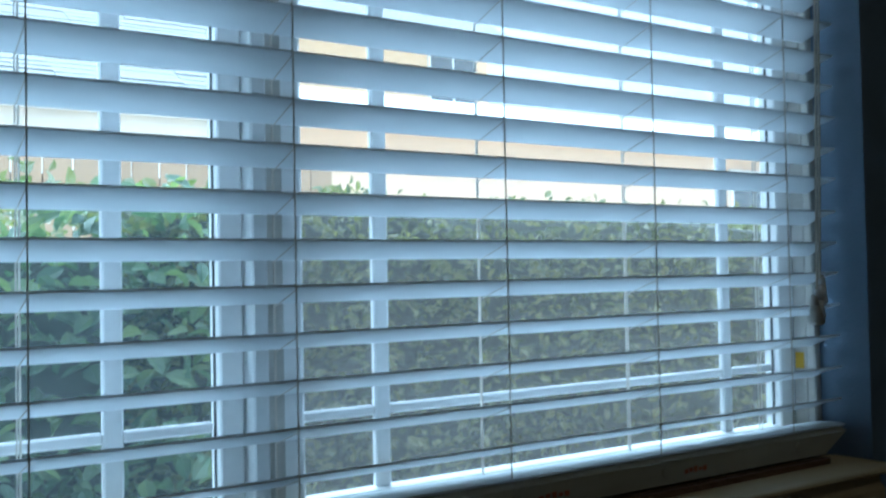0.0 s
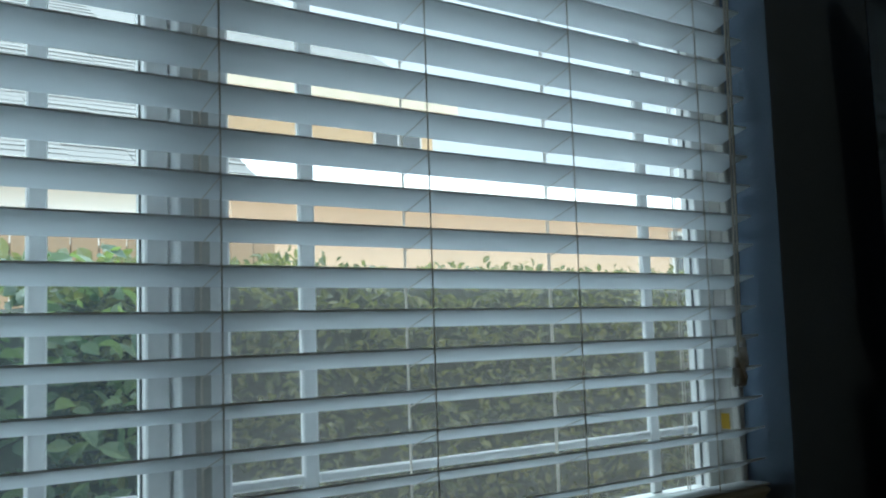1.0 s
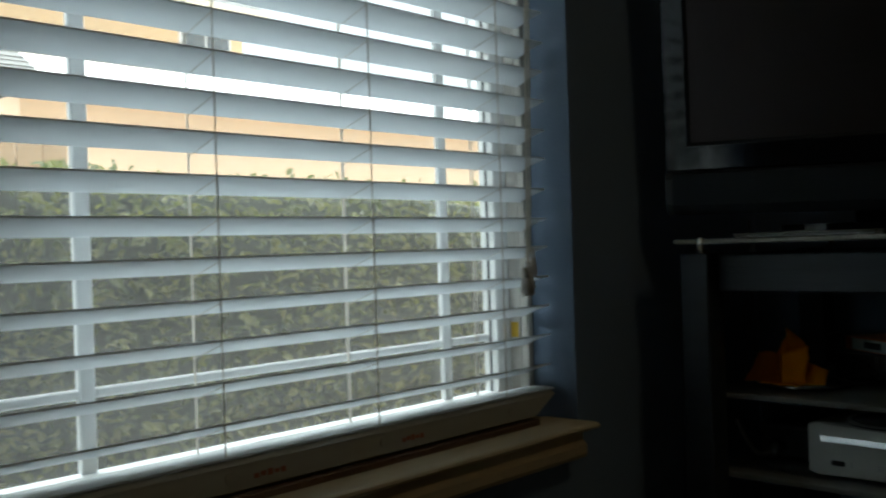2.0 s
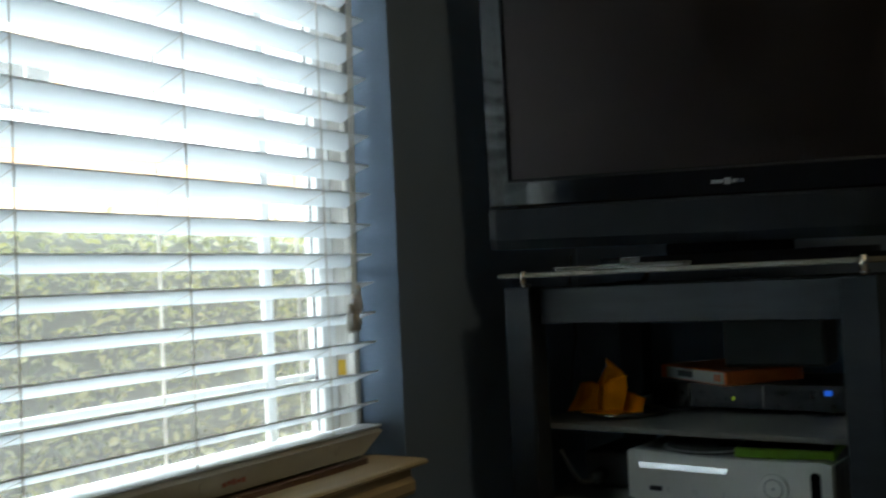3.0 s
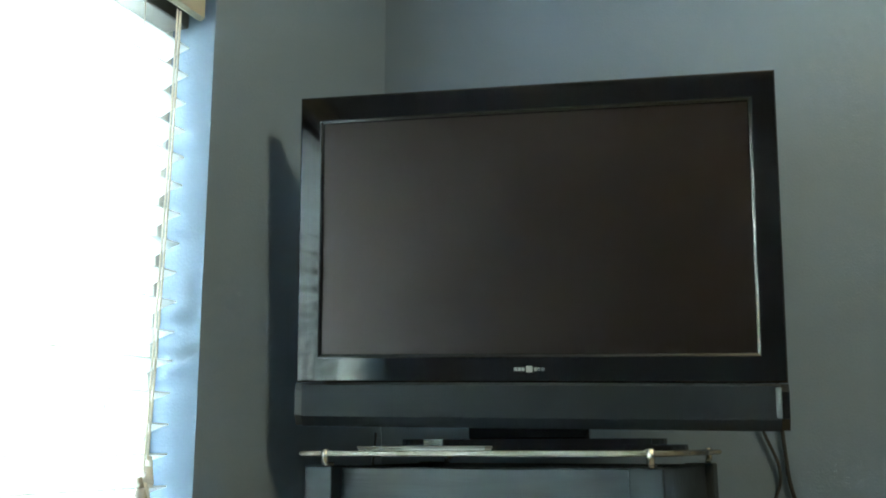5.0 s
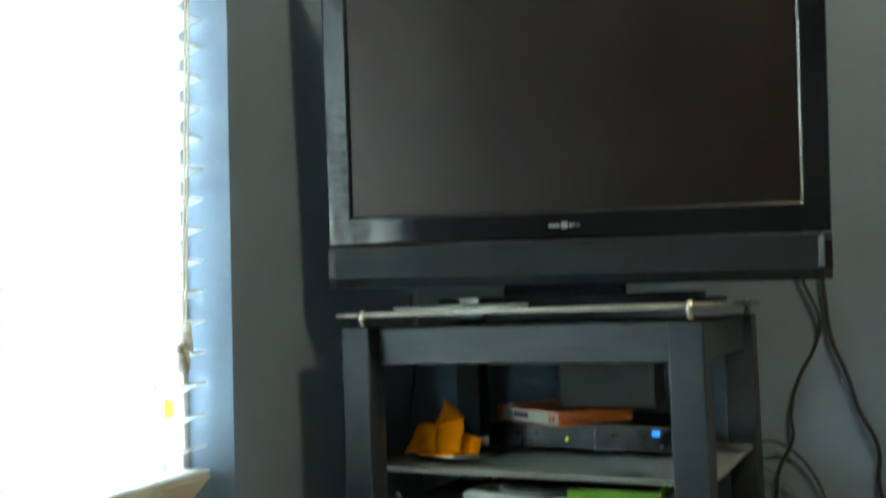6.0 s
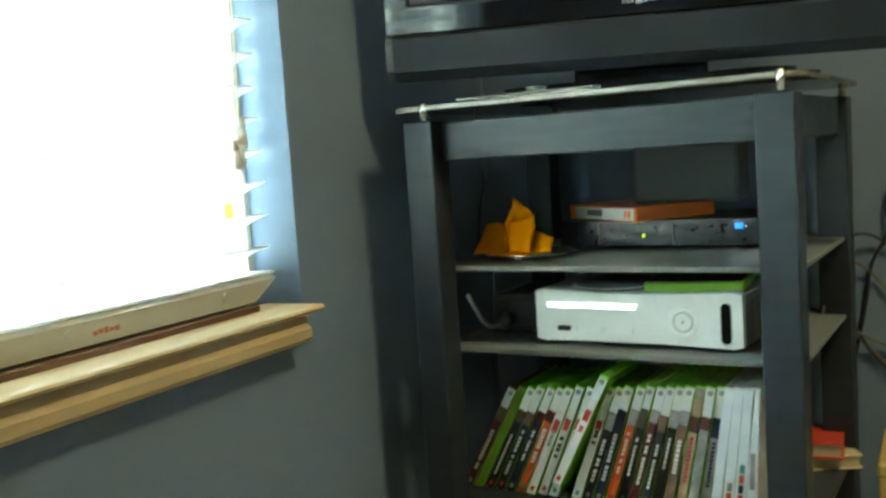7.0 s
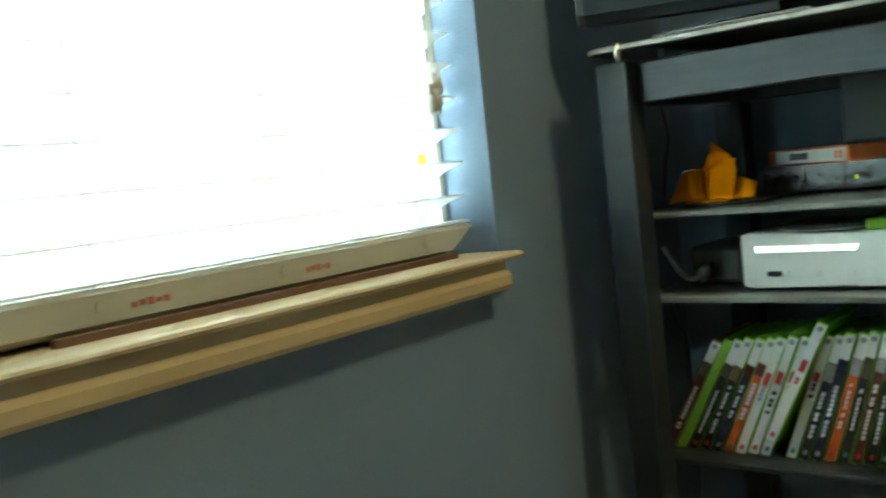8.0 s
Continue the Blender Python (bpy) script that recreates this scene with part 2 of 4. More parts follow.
# ---- building helpers ----
def block(bm, x0, x1, y0, y1, z0, z1, bevel=0.0, segments=1):
    made = bmesh.ops.create_cube(bm, size=1.0)["verts"]
    for v in made:
        v.co = Vector(((x0 + x1) / 2 + v.co.x * (x1 - x0), (y0 + y1) / 2 + v.co.y * (y1 - y0), (z0 + z1) / 2 + v.co.z * (z1 - z0)))
    if bevel:
        edges = {e for v in made for e in v.link_edges}
        bmesh.ops.bevel(bm, geom=list(edges), offset=bevel, segments=segments, profile=0.5, affect="EDGES")
    return bm


def rod(bm, p, r, q=None, r2=None, sides=12):
    """A round bar from p to q."""
    p, q = Vector(p), Vector(q)
    m = Matrix.Translation((p + q) / 2) @ (q - p).to_track_quat("Z", "Y").to_matrix().to_4x4()
    bmesh.ops.create_cone(bm, cap_ends=True, segments=sides, radius1=r, radius2=r if r2 is None else r2, depth=(q - p).length, matrix=m)
    return bm


def prism(bm, outline, z0, z1):
    """A flat outline of (x, y), raised from z0 to z1."""
    low = [bm.verts.new((x, y, z0)) for x, y in outline]
    top = [bm.verts.new((x, y, z1)) for x, y in outline]
    bm.faces.new(list(reversed(low)))
    bm.faces.new(top)
    n = len(outline)
    for i in range(n):
        bm.faces.new((low[i], low[(i + 1) % n], top[(i + 1) % n], top[i]))
    return bm


def extrude_x(bm, profile, x0, x1):
    """A profile of (y, z), drawn out along x."""
    a = [bm.verts.new((x0, y, z)) for y, z in profile]
    b = [bm.verts.new((x1, y, z)) for y, z in profile]
    bm.faces.new(a)
    bm.faces.new(list(reversed(b)))
    n = len(profile)
    for i in range(n):
        bm.faces.new((a[i], b[i], b[(i + 1) % n], a[(i + 1) % n]))
    return bm


def rounded(x0, x1, y0, y1, r, n=5):
    pts = []
    for cx, cy, a0 in ((x1 - r, y1 - r, 0), (x0 + r, y1 - r, 90), (x0 + r, y0 + r, 180), (x1 - r, y0 + r, 270)):
        for i in range(n + 1):
            a = radians(a0 + 90 * i / n)
            pts.append((cx + r * math.cos(a), cy + r * math.sin(a)))
    return pts


def finish(bm, name, material, smooth=False):
    bmesh.ops.recalc_face_normals(bm, faces=bm.faces)
    me = bpy.data.meshes.new(name)
    bm.to_mesh(me)
    bm.free()
    me.materials.append(material)
    if smooth:
        for p in me.polygons:
            p.use_smooth = True
    return me


def part(name, bm, material, parent, label="", smooth=False, m=None):
    ob = new(name, finish(bm, name, material, smooth))
    ob.parent = parent
    if m is not None:
        ob.matrix_basis = m
    return tagged(ob, label)


def whole(name, bm, material, label, category, kind="", group="", m=None, smooth=False):
    ob = new(name, finish(bm, name, material, smooth))
    if m is not None:
        ob.matrix_basis = m
    return tagged(ob, label, category, group, kind)


def thing(name, label, category, m=None, group="", kind=""):
    ob = new(name)
    ob.empty_display_size = 0.05
    if m is not None:
        ob.matrix_basis = m
    return tagged(ob, label, category, group, kind)


def B():
    return bmesh.new()


def tube(name, points, radius, material, parent=None, label="", category="", group=""):
    """A round cord along points."""
    cu = bpy.data.curves.new(name, "CURVE")
    cu.dimensions, cu.bevel_depth, cu.bevel_resolution, cu.resolution_u = "3D", radius, 2, 8
    sp = cu.splines.new("BEZIER")
    sp.bezier_points.add(len(points) - 1)
    for bp_, p in zip(sp.bezier_points, points):
        bp_.co = p
        bp_.handle_left_type = bp_.handle_right_type = "AUTO"
    cu.materials.append(material)
    ob = new(name, cu)
    me = bpy.data.meshes.new_from_object(ob)
    bpy.data.objects.remove(ob)
    bpy.data.curves.remove(cu)
    ob = new(name, me)
    if parent is not None:
        ob.parent = parent
    return tagged(ob, label, category, group)


# ---- the room ----
WALL_Y, WALL_X, BACK_X, SOUTH_Y, TOP = 0.836, 1.915, -2.6, -2.9, 2.44
OUT_Y = 0.980
OPEN_L, OPEN_R, OPEN_B, OPEN_T = -0.43, 1.287, 0.66, 1.70

bm = B()
block(bm, BACK_X, OPEN_L, WALL_Y, OUT_Y, 0, TOP)
block(bm, OPEN_R, WALL_X, WALL_Y, OUT_Y, 0, TOP)
block(bm, OPEN_L, OPEN_R, WALL_Y, OUT_Y, 0, OPEN_B)
block(bm, OPEN_L, OPEN_R, WALL_Y, OUT_Y, OPEN_T, TOP)
bmesh.ops.remove_doubles(bm, verts=bm.verts, dist=1e-5)
whole("wall_north", bm, WALL, "blue-grey painted wall with a wide window opening", "wall", "structure")
whole("wall_east", block(B(), WALL_X, WALL_X + 0.15, SOUTH_Y, OUT_Y, 0, TOP), WALL, "blue-grey painted wall behind the television", "wall", "structure")
whole("wall_west", block(B(), BACK_X - 0.15, BACK_X, SOUTH_Y, OUT_Y, 0, TOP), WALL, "blue-grey painted wall", "wall", "structure")
whole("wall_south", block(B(), BACK_X - 0.15, WALL_X + 0.15, SOUTH_Y - 0.15, SOUTH_Y, 0, TOP), WALL, "blue-grey painted wall", "wall", "structure")
whole("floor", block(B(), BACK_X - 0.15, WALL_X + 0.15, SOUTH_Y - 0.15, OUT_Y, -0.12, 0), CARPET, "beige carpeted floor", "floor", "structure")
whole("ceiling", block(B(), BACK_X - 0.15, WALL_X + 0.15, SOUTH_Y - 0.15, OUT_Y, TOP, TOP + 0.15), CEIL, "off-white painted ceiling", "ceiling", "structure")

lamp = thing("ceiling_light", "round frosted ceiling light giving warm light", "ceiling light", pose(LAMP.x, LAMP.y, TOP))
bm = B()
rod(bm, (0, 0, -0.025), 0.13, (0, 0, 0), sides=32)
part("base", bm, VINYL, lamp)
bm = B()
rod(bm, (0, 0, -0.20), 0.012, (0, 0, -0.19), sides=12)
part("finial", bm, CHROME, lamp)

# ---- window sill ----
sill = thing("window_sill", "cream varnished wooden window sill with a moulded apron", "window sill", kind="structure")
prof = [(0.9795, 0.660), (0.9795, 0.694), (0.905, 0.694), (0.885, 0.6965), (0.797, 0.6975), (0.792, 0.6960), (0.7895, 0.6930), (0.7915, 0.6895), (0.836, 0.6885), (0.836, 0.660)]
part("stool", extrude_x(B(), prof, OPEN_L - 0.02, 1.277), SILL, sill)
prof = [(0.8355, 0.6883), (0.806, 0.6883), (0.8045, 0.6750), (0.8005, 0.6710), (0.798, 0.6680), (0.798, 0.6560), (0.802, 0.6500), (0.8355, 0.6500)]
part("apron", extrude_x(B(), prof, OPEN_L - 0.005, 1.254), SILL, sill)

# ---- window ----
def framed(bm, x0, x1, z0, z1, y0, y1, w, b=0.002):
    block(bm, x0, x0 + w, y0, y1, z0, z1, b)
    block(bm, x1 - w, x1, y0, y1, z0, z1, b)
    block(bm, x0 + w, x1 - w, y0 + 0.0005, y1 - 0.0005, z0, z0 + w, b)
    block(bm, x0 + w, x1 - w, y0 + 0.0005, y1 - 0.0005, z1 - w, z1, b)


win = thing("window_1", "white vinyl double window with prairie muntins and an insect screen", "window", kind="structure")
bm = B()
framed(bm, OPEN_L + 0.001, OPEN_R - 0.001, 0.6945, 1.699, 0.926, 0.978, 0.0125)
part("window_frame", bm, SHADEVINYL, win)
bm = B()
framed(bm, OPEN_L + 0.001, OPEN_R - 0.001, 0.695, 1.6985, 0.912, 0.9255, 0.0135)
part("frame_lip", bm, SHADEVINYL, win)
part("mullion", block(B(), 0.4250, 0.4415, 0.928, 0.977, 0.7075, 1.686, 0.002), VINYL, win)
for g0, g1, s0, s1 in ((-0.390, 0.398, -0.4155, 0.4225), (0.487, 1.2395, 0.4435, 1.274)):
    sash = B()
    block(sash, s0, g0, 0.948, 0.9735, 0.7075, 1.686, 0.002)
    block(sash, g1, s1, 0.946, 0.9735, 0.7075, 1.686, 0.002)
    sa = part("sash", sash, VINYL, win)
    part("bottom_rail", block(B(), g0, g1, 0.9475, 0.974, 0.7075, 0.734, 0.002), VINYL, sa)
    part("top_rail", block(B(), g0, g1, 0.9475, 0.974, 1.650, 1.686, 0.002), VINYL, sa)
    part("glazing_bead", block(B(), g0, g0 + 0.003, 0.953, 0.9605, 0.734, 1.65, 0.001), VINYL, sa)
    part("seal", block(B(), g1 - 0.0018, g1 - 0.0003, 0.9575, 0.9605, 0.734, 1.65), SEAL, sa, "dark rubber seal")
    part("stile_cover", block(B(), s0 + 0.001, s0 + (g0 - s0) * 0.48, 0.9445, 0.9475, 0.735, 1.65, 0.001), SHADEVINYL, sa)
    for x in (g0 + 0.099, g1 - 0.097):
        part("muntin", block(B(), x - 0.0095, x + 0.0095, 0.9600, 0.9685, 0.734, 1.65, 0.002), VINYL, sa)
    for z in (0.8165, 1.562):
        for a, c in ((g0 + 0.003, g0 + 0.0895), (g0 + 0.1085, g1 - 0.1065), (g1 - 0.0875, g1 - 0.002)):
            part("muntin", block(B(), a, c, 0.9605, 0.9683, z - 0.0055, z + 0.0055, 0.002), VINYL, sa)
    pane = part("pane", block(B(), g0 + 0.0005, g1 - 0.0005, 0.9695, 0.9715, 0.7345, 1.6495), PANE if g0 > 0 else PANE_VEIL, sa)
    pane.visible_shadow = False
sc = part("insect_screen", block(B(), 0.489, 1.270, 0.9762, 0.9768, 0.712, 1.68), SCREEN, win, "fine grey insect screen")
sc.visible_shadow = False
part("sticker", block(B(), 1.2715, 1.2725, 0.930, 0.944, 0.815, 0.838), TAG, win, "small yellow paper tag")

# ---- blind ----
BLIND_L, BLIND_R = -0.425, 1.273
SLAT_Y, SLAT_Z, PITCH, TILT = 0.8715, 0.9966, 0.0438, radians(19.5)
blind = thing("window_blind", "white faux-wood venetian blind, lowered with slats tilted half open", "window blind")


def slat_mesh():
    n, w, th = 6, 0.050, 0.0028
    top, low = [], []
    for i in range(n + 1):
        u = i / n
        crown = 0.0016 * (1 - (2 * u - 1) ** 2)
        edge = 0.8 if i in (0, n) else 1.0
        top.append((u * w, crown + th * edge / 2))
        low.append((u * w, crown - th * edge / 2))
    c, s = math.cos(TILT), math.sin(TILT)
    prof_ = [(y * c + z * s, -y * s + z * c) for y, z in top + list(reversed(low))]
    me = finish(extrude_x(B(), prof_, BLIND_L, BLIND_R), "slat", SLAT)
    return me


slat_me = slat_mesh()
rng = random.Random(4)
SLATS = [SLAT_Z - PITCH * k for k in range(-13, 7)]
for z in SLATS:
    ob = new("slat", slat_me)
    ob.parent = blind
    lowest = z < 0.76
    ob.matrix_basis = pose(0, SLAT_Y - 0.004, 0.7415, 16.5) if lowest else pose(rng.uniform(-0.001, 0.001), SLAT_Y + rng.uniform(-0.0008, 0.0008), z + rng.uniform(-0.0006, 0.0006), rng.uniform(-0.8, 0.8), rng.uniform(-0.04, 0.04), rng.uniform(-0.05, 0.05))
prof = [(0.864, 0.734), (0.870, 0.7385), (0.914, 0.7365), (0.920, 0.731), (0.918, 0.711), (0.912, 0.7045), (0.872, 0.7025), (0.8615, 0.708)]
bm = extrude_x(B(), prof, BLIND_L, BLIND_R - 0.003)
for v in bm.verts:
    if v.co.x > 1 and v.co.z < 0.73:
        v.co.x -= 0.022 if v.co.z > 0.7085 else 0.050
rail = part("bottom_rail", bm, RAIL, blind, "cream bottom rail with smudged red print")
for x, w in ((0.72, 0.045), (0.945, 0.04), (0.45, 0.04)):
    bm = B()
    for i in range(5):
        block(bm, x + w * i / 5, x + w * (i + 0.72) / 5, 0.8618, 0.8645, 0.7165 + 0.001 * (i % 2), 0.7215 + 0.001 * (i % 3))
    part("print_mark", bm, RED, rail, "smudged red print")
for x in (0.212, 0.690, 0.914, 1.164):
    part("button", rod(B(), (x, 0.8615, 0.722), 0.007, (x, 0.8650, 0.722)), RAIL, rail)
stick = thing("wooden_stick", "thin brown wooden stick lying on the window sill", "stick", pose(0.633, 0.853, 0.6967, 0, 0, 0.4))
bm = B()
prism(bm, rounded(0, 0.585, -0.006, 0.006, 0.0055), 0, 0.0075)
part("shaft", bm, BROWNWOOD, stick)
part("headrail", block(B(), BLIND_L, BLIND_R - 0.002, 0.872, 0.924, 1.598, 1.640, 0.002), HEADMETAL, blind, "dark steel headrail")
prof = [(0.846, 1.612), (0.852, 1.608), (0.860, 1.612), (0.860, 1.690), (0.852, 1.694), (0.846, 1.686)]
part("valance", extrude_x(B(), prof, BLIND_L, BLIND_R), RAIL, blind, "cream valance board")
for x in (-0.25, -0.02, 0.212, 0.444, 0.690, 0.914, 1.164):
    bm = B()
    for y in (0.8700, 0.9210):
        rod(bm, (x, y, 0.735), 0.0008, (x, y, 1.60), sides=6)
    for z in SLATS[:-1]:
        rod(bm, (x, 0.8700, z - 0.0035), 0.0005, (x, 0.9210, z - 0.0206), sides=5)
        rod(bm, (x + 0.0005, 0.8700, z - 0.0015), 0.0013, (x - 0.0005, 0.8700, z + 0.0015), sides=5)
    part("ladder_cord", bm, CORD, blind, "thin ladder cord")
    part("lift_cord", rod(B(), (x + 0.004, 0.9285, 0.740), 0.0011, (x + 0.004, 0.9285, 1.60), sides=6), CORD, blind)
pull = []
for dx, zb in ((0.0, 0.93), (0.007, 0.945)):
    pts = [(1.228 + dx, 0.862, 1.61), (1.222 + dx, 0.860, 1.35), (1.214 + dx, 0.860, 1.10), (1.209 + dx, 0.861, zb)]
    pull.append(tube("pull_cord", pts, 0.0017, PULLCORD, blind, "twisted pull cord"))
for k, (x, y, z, tip) in enumerate(((1.2085, 0.860, 0.905, 0.0), (1.217, 0.861, 0.925, 9.0), (1.202, 0.858, 0.898, -10.0))):
    bm = B()
    rod(bm, (0, 0, 0.012), 0.006, (0, 0, 0.026), 0.0035)
    rod(bm, (0, 0, -0.010), 0.0105, (0, 0, 0.012), 0.006)
    rod(bm, (0, 0, -0.014), 0.0085, (0, 0, -0.010), 0.0105)
    part("tassel", bm, TASSEL if k == 2 else VINYL, pull[min(k, 1)], "turned wooden tassel", True, pose(x, y, z, 0, tip))

# ---- television stand ----
ST = pose(1.431, 0.739, 0, 0, 0, -92.9)
stand = thing("tv_stand", "black-brown wooden television stand with grey shelves and a glass top", "tv stand", ST)
SW, SD, LEG, TOPZ = 0.542, 0.445, 0.047, 0.935
for x in (0, SW - LEG):
    for y in (0, SD - LEG):
        part("leg", block(B(), x, x + LEG, y, y + LEG, 0.0, TOPZ, 0.0025, 2), BLACKWOOD, stand)
part("front_rail", block(B(), LEG, SW - LEG, 0.030, 0.050, 0.877, 0.933, 0.002), BLACKWOODH, stand)
part("back_rail", block(B(), LEG, SW - LEG, SD - 0.040, SD - 0.020, 0.877, 0.933, 0.002), BLACKWOODH, stand)
for x in (0.012, SW - 0.032):
    part("side_rail", block(B(), x, x + 0.020, LEG, SD - LEG, 0.877, 0.933, 0.002), BLACKWOODH, stand)
for z in (0.721, 0.600, 0.365):
    part("shelf", block(B(), 0.008, SW - 0.008, 0.0485, SD + 0.002, z - 0.008, z, 0.0015), SHELF if z > 0.5 else BLACKWOODH, stand, "dusty grey shelf" if z > 0.5 else "black lower shelf")
top = part("glass_top", prism(B(), rounded(-0.014, SW + 0.010, -0.012, SD + 0.01, 0.03), 0.949, 0.957), GLASS, stand, "smoked glass top")
bm = B()
inner, outer = rounded(-0.0137, SW + 0.0097, -0.0117, SD + 0.0097, 0.03), rounded(-0.0155, SW + 0.0115, -0.0135, SD + 0.0115, 0.0315)
n = len(inner)
rings = [[bm.verts.new((x, y, z)) for x, y in o] for o, z in ((inner, 0.9492), (outer, 0.9508), (outer, 0.9552), (inner, 0.9568))]
for k in range(3):
    for i in range(n):
        bm.faces.new((rings[k][i], rings[k][(i + 1) % n], rings[k + 1][(i + 1) % n], rings[k + 1][i]))
part("polished_edge", bm, GLASSEDGE, top, "pale ground glass edge")
for x in (0.042, SW - 0.014):
    for y in (-0.010, SD + 0.006):
        bm = B()
        rod(bm, (x, y, 0.9385), 0.0055, (x, y, 0.9595), sides=18)
        prism(bm, rounded(x - 0.004, x + 0.004, min(y, SD - 0.012), max(y, 0.012), 0.003), 0.9352, 0.9405)
        part("standoff", bm, CHROME, stand, "satin metal standoff", True)

# ---- television ----
LEAN = pose(0, 0, 0.995, 4.2, 1.0, 0) @ pose(0, 0, -0.995)
TVM = pose(1.461, 0.7745, 0, 0, 0, -80.6) @ LEAN
tv = thing("television", "black flat-panel television with a glossy bezel, switched off", "television", TVM)
TW, Z0, Z1, ZS, ZB, ZT = 0.7395, 0.995, 1.524, 1.063, 1.104, 1.481
BZ = 0.038
bm = B()
OUTER, INNER = (0, TW, ZS, Z1), (BZ, TW - BZ, ZB, ZT)
rings = []
for rect, grow, y in ((OUTER, 0, 0.040), (OUTER, 0, 0.0030), (OUTER, -0.0009, 0.0009), (OUTER, -0.003, 0), (INNER, 0.003, 0), (INNER, 0.0009, 0.0009), (INNER, 0, 0.003), (INNER, 0, 0.040)):
    x0, x1, z0, z1 = rect[0] - grow, rect[1] + grow, rect[2] - grow, rect[3] + grow
    rings.append([bm.verts.new((x, y, z)) for x, z in ((x0, z0), (x1, z0), (x1, z1), (x0, z1))])
for a, b in zip(rings, rings[1:] + rings[:1]):
    for i in range(4):
        bm.faces.new((a[i], a[(i + 1) % 4], b[(i + 1) % 4], b[i]))
bez = part("bezel", bm, GLOSSBLACK, tv, "glossy black bezel")
part("screen", block(B(), BZ - 0.003, TW - BZ + 0.003, 0.0046, 0.02, ZB - 0.003, ZT + 0.003), TVSCREEN, tv, "dark matte screen")
bm = B()
loops = []
for inset, y in ((-0.0038, -0.0005), (-0.0020, -0.0007), (0.0016, 0.0016), (0.0026, 0.0044)):
    x0, x1, z0, z1 = BZ + inset, TW - BZ - inset, ZB + inset, ZT - inset
    loops.append([bm.verts.new((x, y, z)) for x, z in ((x0, z0), (x1, z0), (x1, z1), (x0, z1))])
for a, b in zip(loops, loops[1:]):
    for i in range(4):
        bm.faces.new((a[i], a[(i + 1) % 4], b[(i + 1) % 4], b[i]))
part("inner_trim", bm, TRIMBLACK, bez, "glossy sloping edge round the screen")
prof = [(0.0, ZS - 0.001), (-0.005, ZS - 0.004), (-0.006, Z0 + 0.016), (0.002, Z0), (0.05, Z0), (0.05, ZS - 0.001)]
part("speaker_bar", extrude_x(B(), prof, 0.012, TW - 0.012), CLOTHGRILLE, tv, "dark grey speaker grille")
for x0, x1 in ((0.0, 0.0115), (TW - 0.0115, TW)):
    prof = [(0.001, ZS - 0.001), (-0.004, ZS - 0.012), (-0.004, Z0 + 0.018), (0.004, Z0 + 0.001), (0.05, Z0 + 0.001), (0.05, ZS - 0.001)]
    part("speaker_end", extrude_x(B(), prof, x0, x1), GLOSSBLACK if x0 > 0.1 else DARKPLASTIC, tv)
part("end_trim", prism(B(), [(TW - 0.019, -0.0057), (TW - 0.0115, -0.0098), (TW - 0.0105, -0.0035), (TW - 0.019, -0.0035)], Z0 + 0.019, ZS - 0.006), DARKPLASTIC, tv)
bm = B()
block(bm, 0.03, TW - 0.03, 0.0405, 0.075, Z0 + 0.01, Z1 - 0.02, 0.012, 2)
block(bm, 0.12, TW - 0.12, 0.074, 0.105, Z0 + 0.03, Z1 - 0.10, 0.015, 2)
part("back_cover", bm, DARKPLASTIC, tv)
bm = B()
lx = TW / 2 - 0.023
for i, (a, b) in enumerate(((0, 0.005), (0.006, 0.0105), (0.0115, 0.016), (0.030, 0.0345), (0.0355, 0.040), (0.041, 0.046))):
    block(bm, lx + a, lx + b, -0.0012, 0.001, 1.0805, 1.0855)
block(bm, lx + 0.018, lx + 0.028, -0.0012, 0.001, 1.0785, 1.088, 0.001)
part("maker_badge", bm, SILVER, bez, "small silver badge")
bm = B()
block(bm, 0.27, 0.455, 0.035, 0.085, 0.972, Z0 + 0.02, 0.004)
part("neck", bm, GLOSSBLACK, tv, "", False, LEAN.inverted())
bm = B()
prism(bm, rounded(0.13, 0.60, -0.035, 0.20, 0.09, 8), 0.957, 0.965)
prism(bm, rounded(0.16, 0.57, -0.015, 0.18, 0.08, 8), 0.965, 0.974)
part("foot", bm, GLOSSBLACK, tv, "", False, LEAN.inverted())

flat = thing("flat_remote", "thin light grey flat remote control lying on the glass top", "remote control", pose(1.432, 0.652, 0.9572, 0, 0, -92))
part("top_cover", block(B(), 0, 0.205, 0, 0.028, 0.003, 0.0062, 0.001), SHELF, flat)
part("bottom_cover", block(B(), 0.001, 0.204, 0.001, 0.027, 0, 0.0028, 0.001), GREYPL, flat)

# ---- things on the shelves ----
dvr = thing("video_recorder", "black set-top recorder with a blue light, still in wrinkled film", "set-top box", pose(1.677, 0.600, 0.7215, 0, 0, -93.8))
part("case", block(B(), 0, 0.315, 0.006, 0.185, 0.004, 0.044, 0.003), DARKPLASTIC, dvr)
bm = B()
NX, NZ = 96, 14
film_grid = []
for i in range(NX + 1):
    row = []
    for j in range(NZ + 1):
        u, v = i / NX, j / NZ
        p = Vector((0.001 + 0.313 * u, 0.0005, 0.005 + 0.038 * v))
        ridge = 1 - abs(noise.noise(Vector((p.x * 130 + p.z * 90, p.z * 130, 3.7))))
        fine = noise.noise(Vector((p.x * 210 + p.z * 160, p.z * 190, 9.1)))
        inner = min(1, 6 * min(v, 1 - v)) * min(1, 30 * min(u, 1 - u))
        p.y -= (0.0011 * (ridge - 0.6) + 0.0005 * fine) * inner
        row.append(bm.verts.new(p))
    film_grid.append(row)
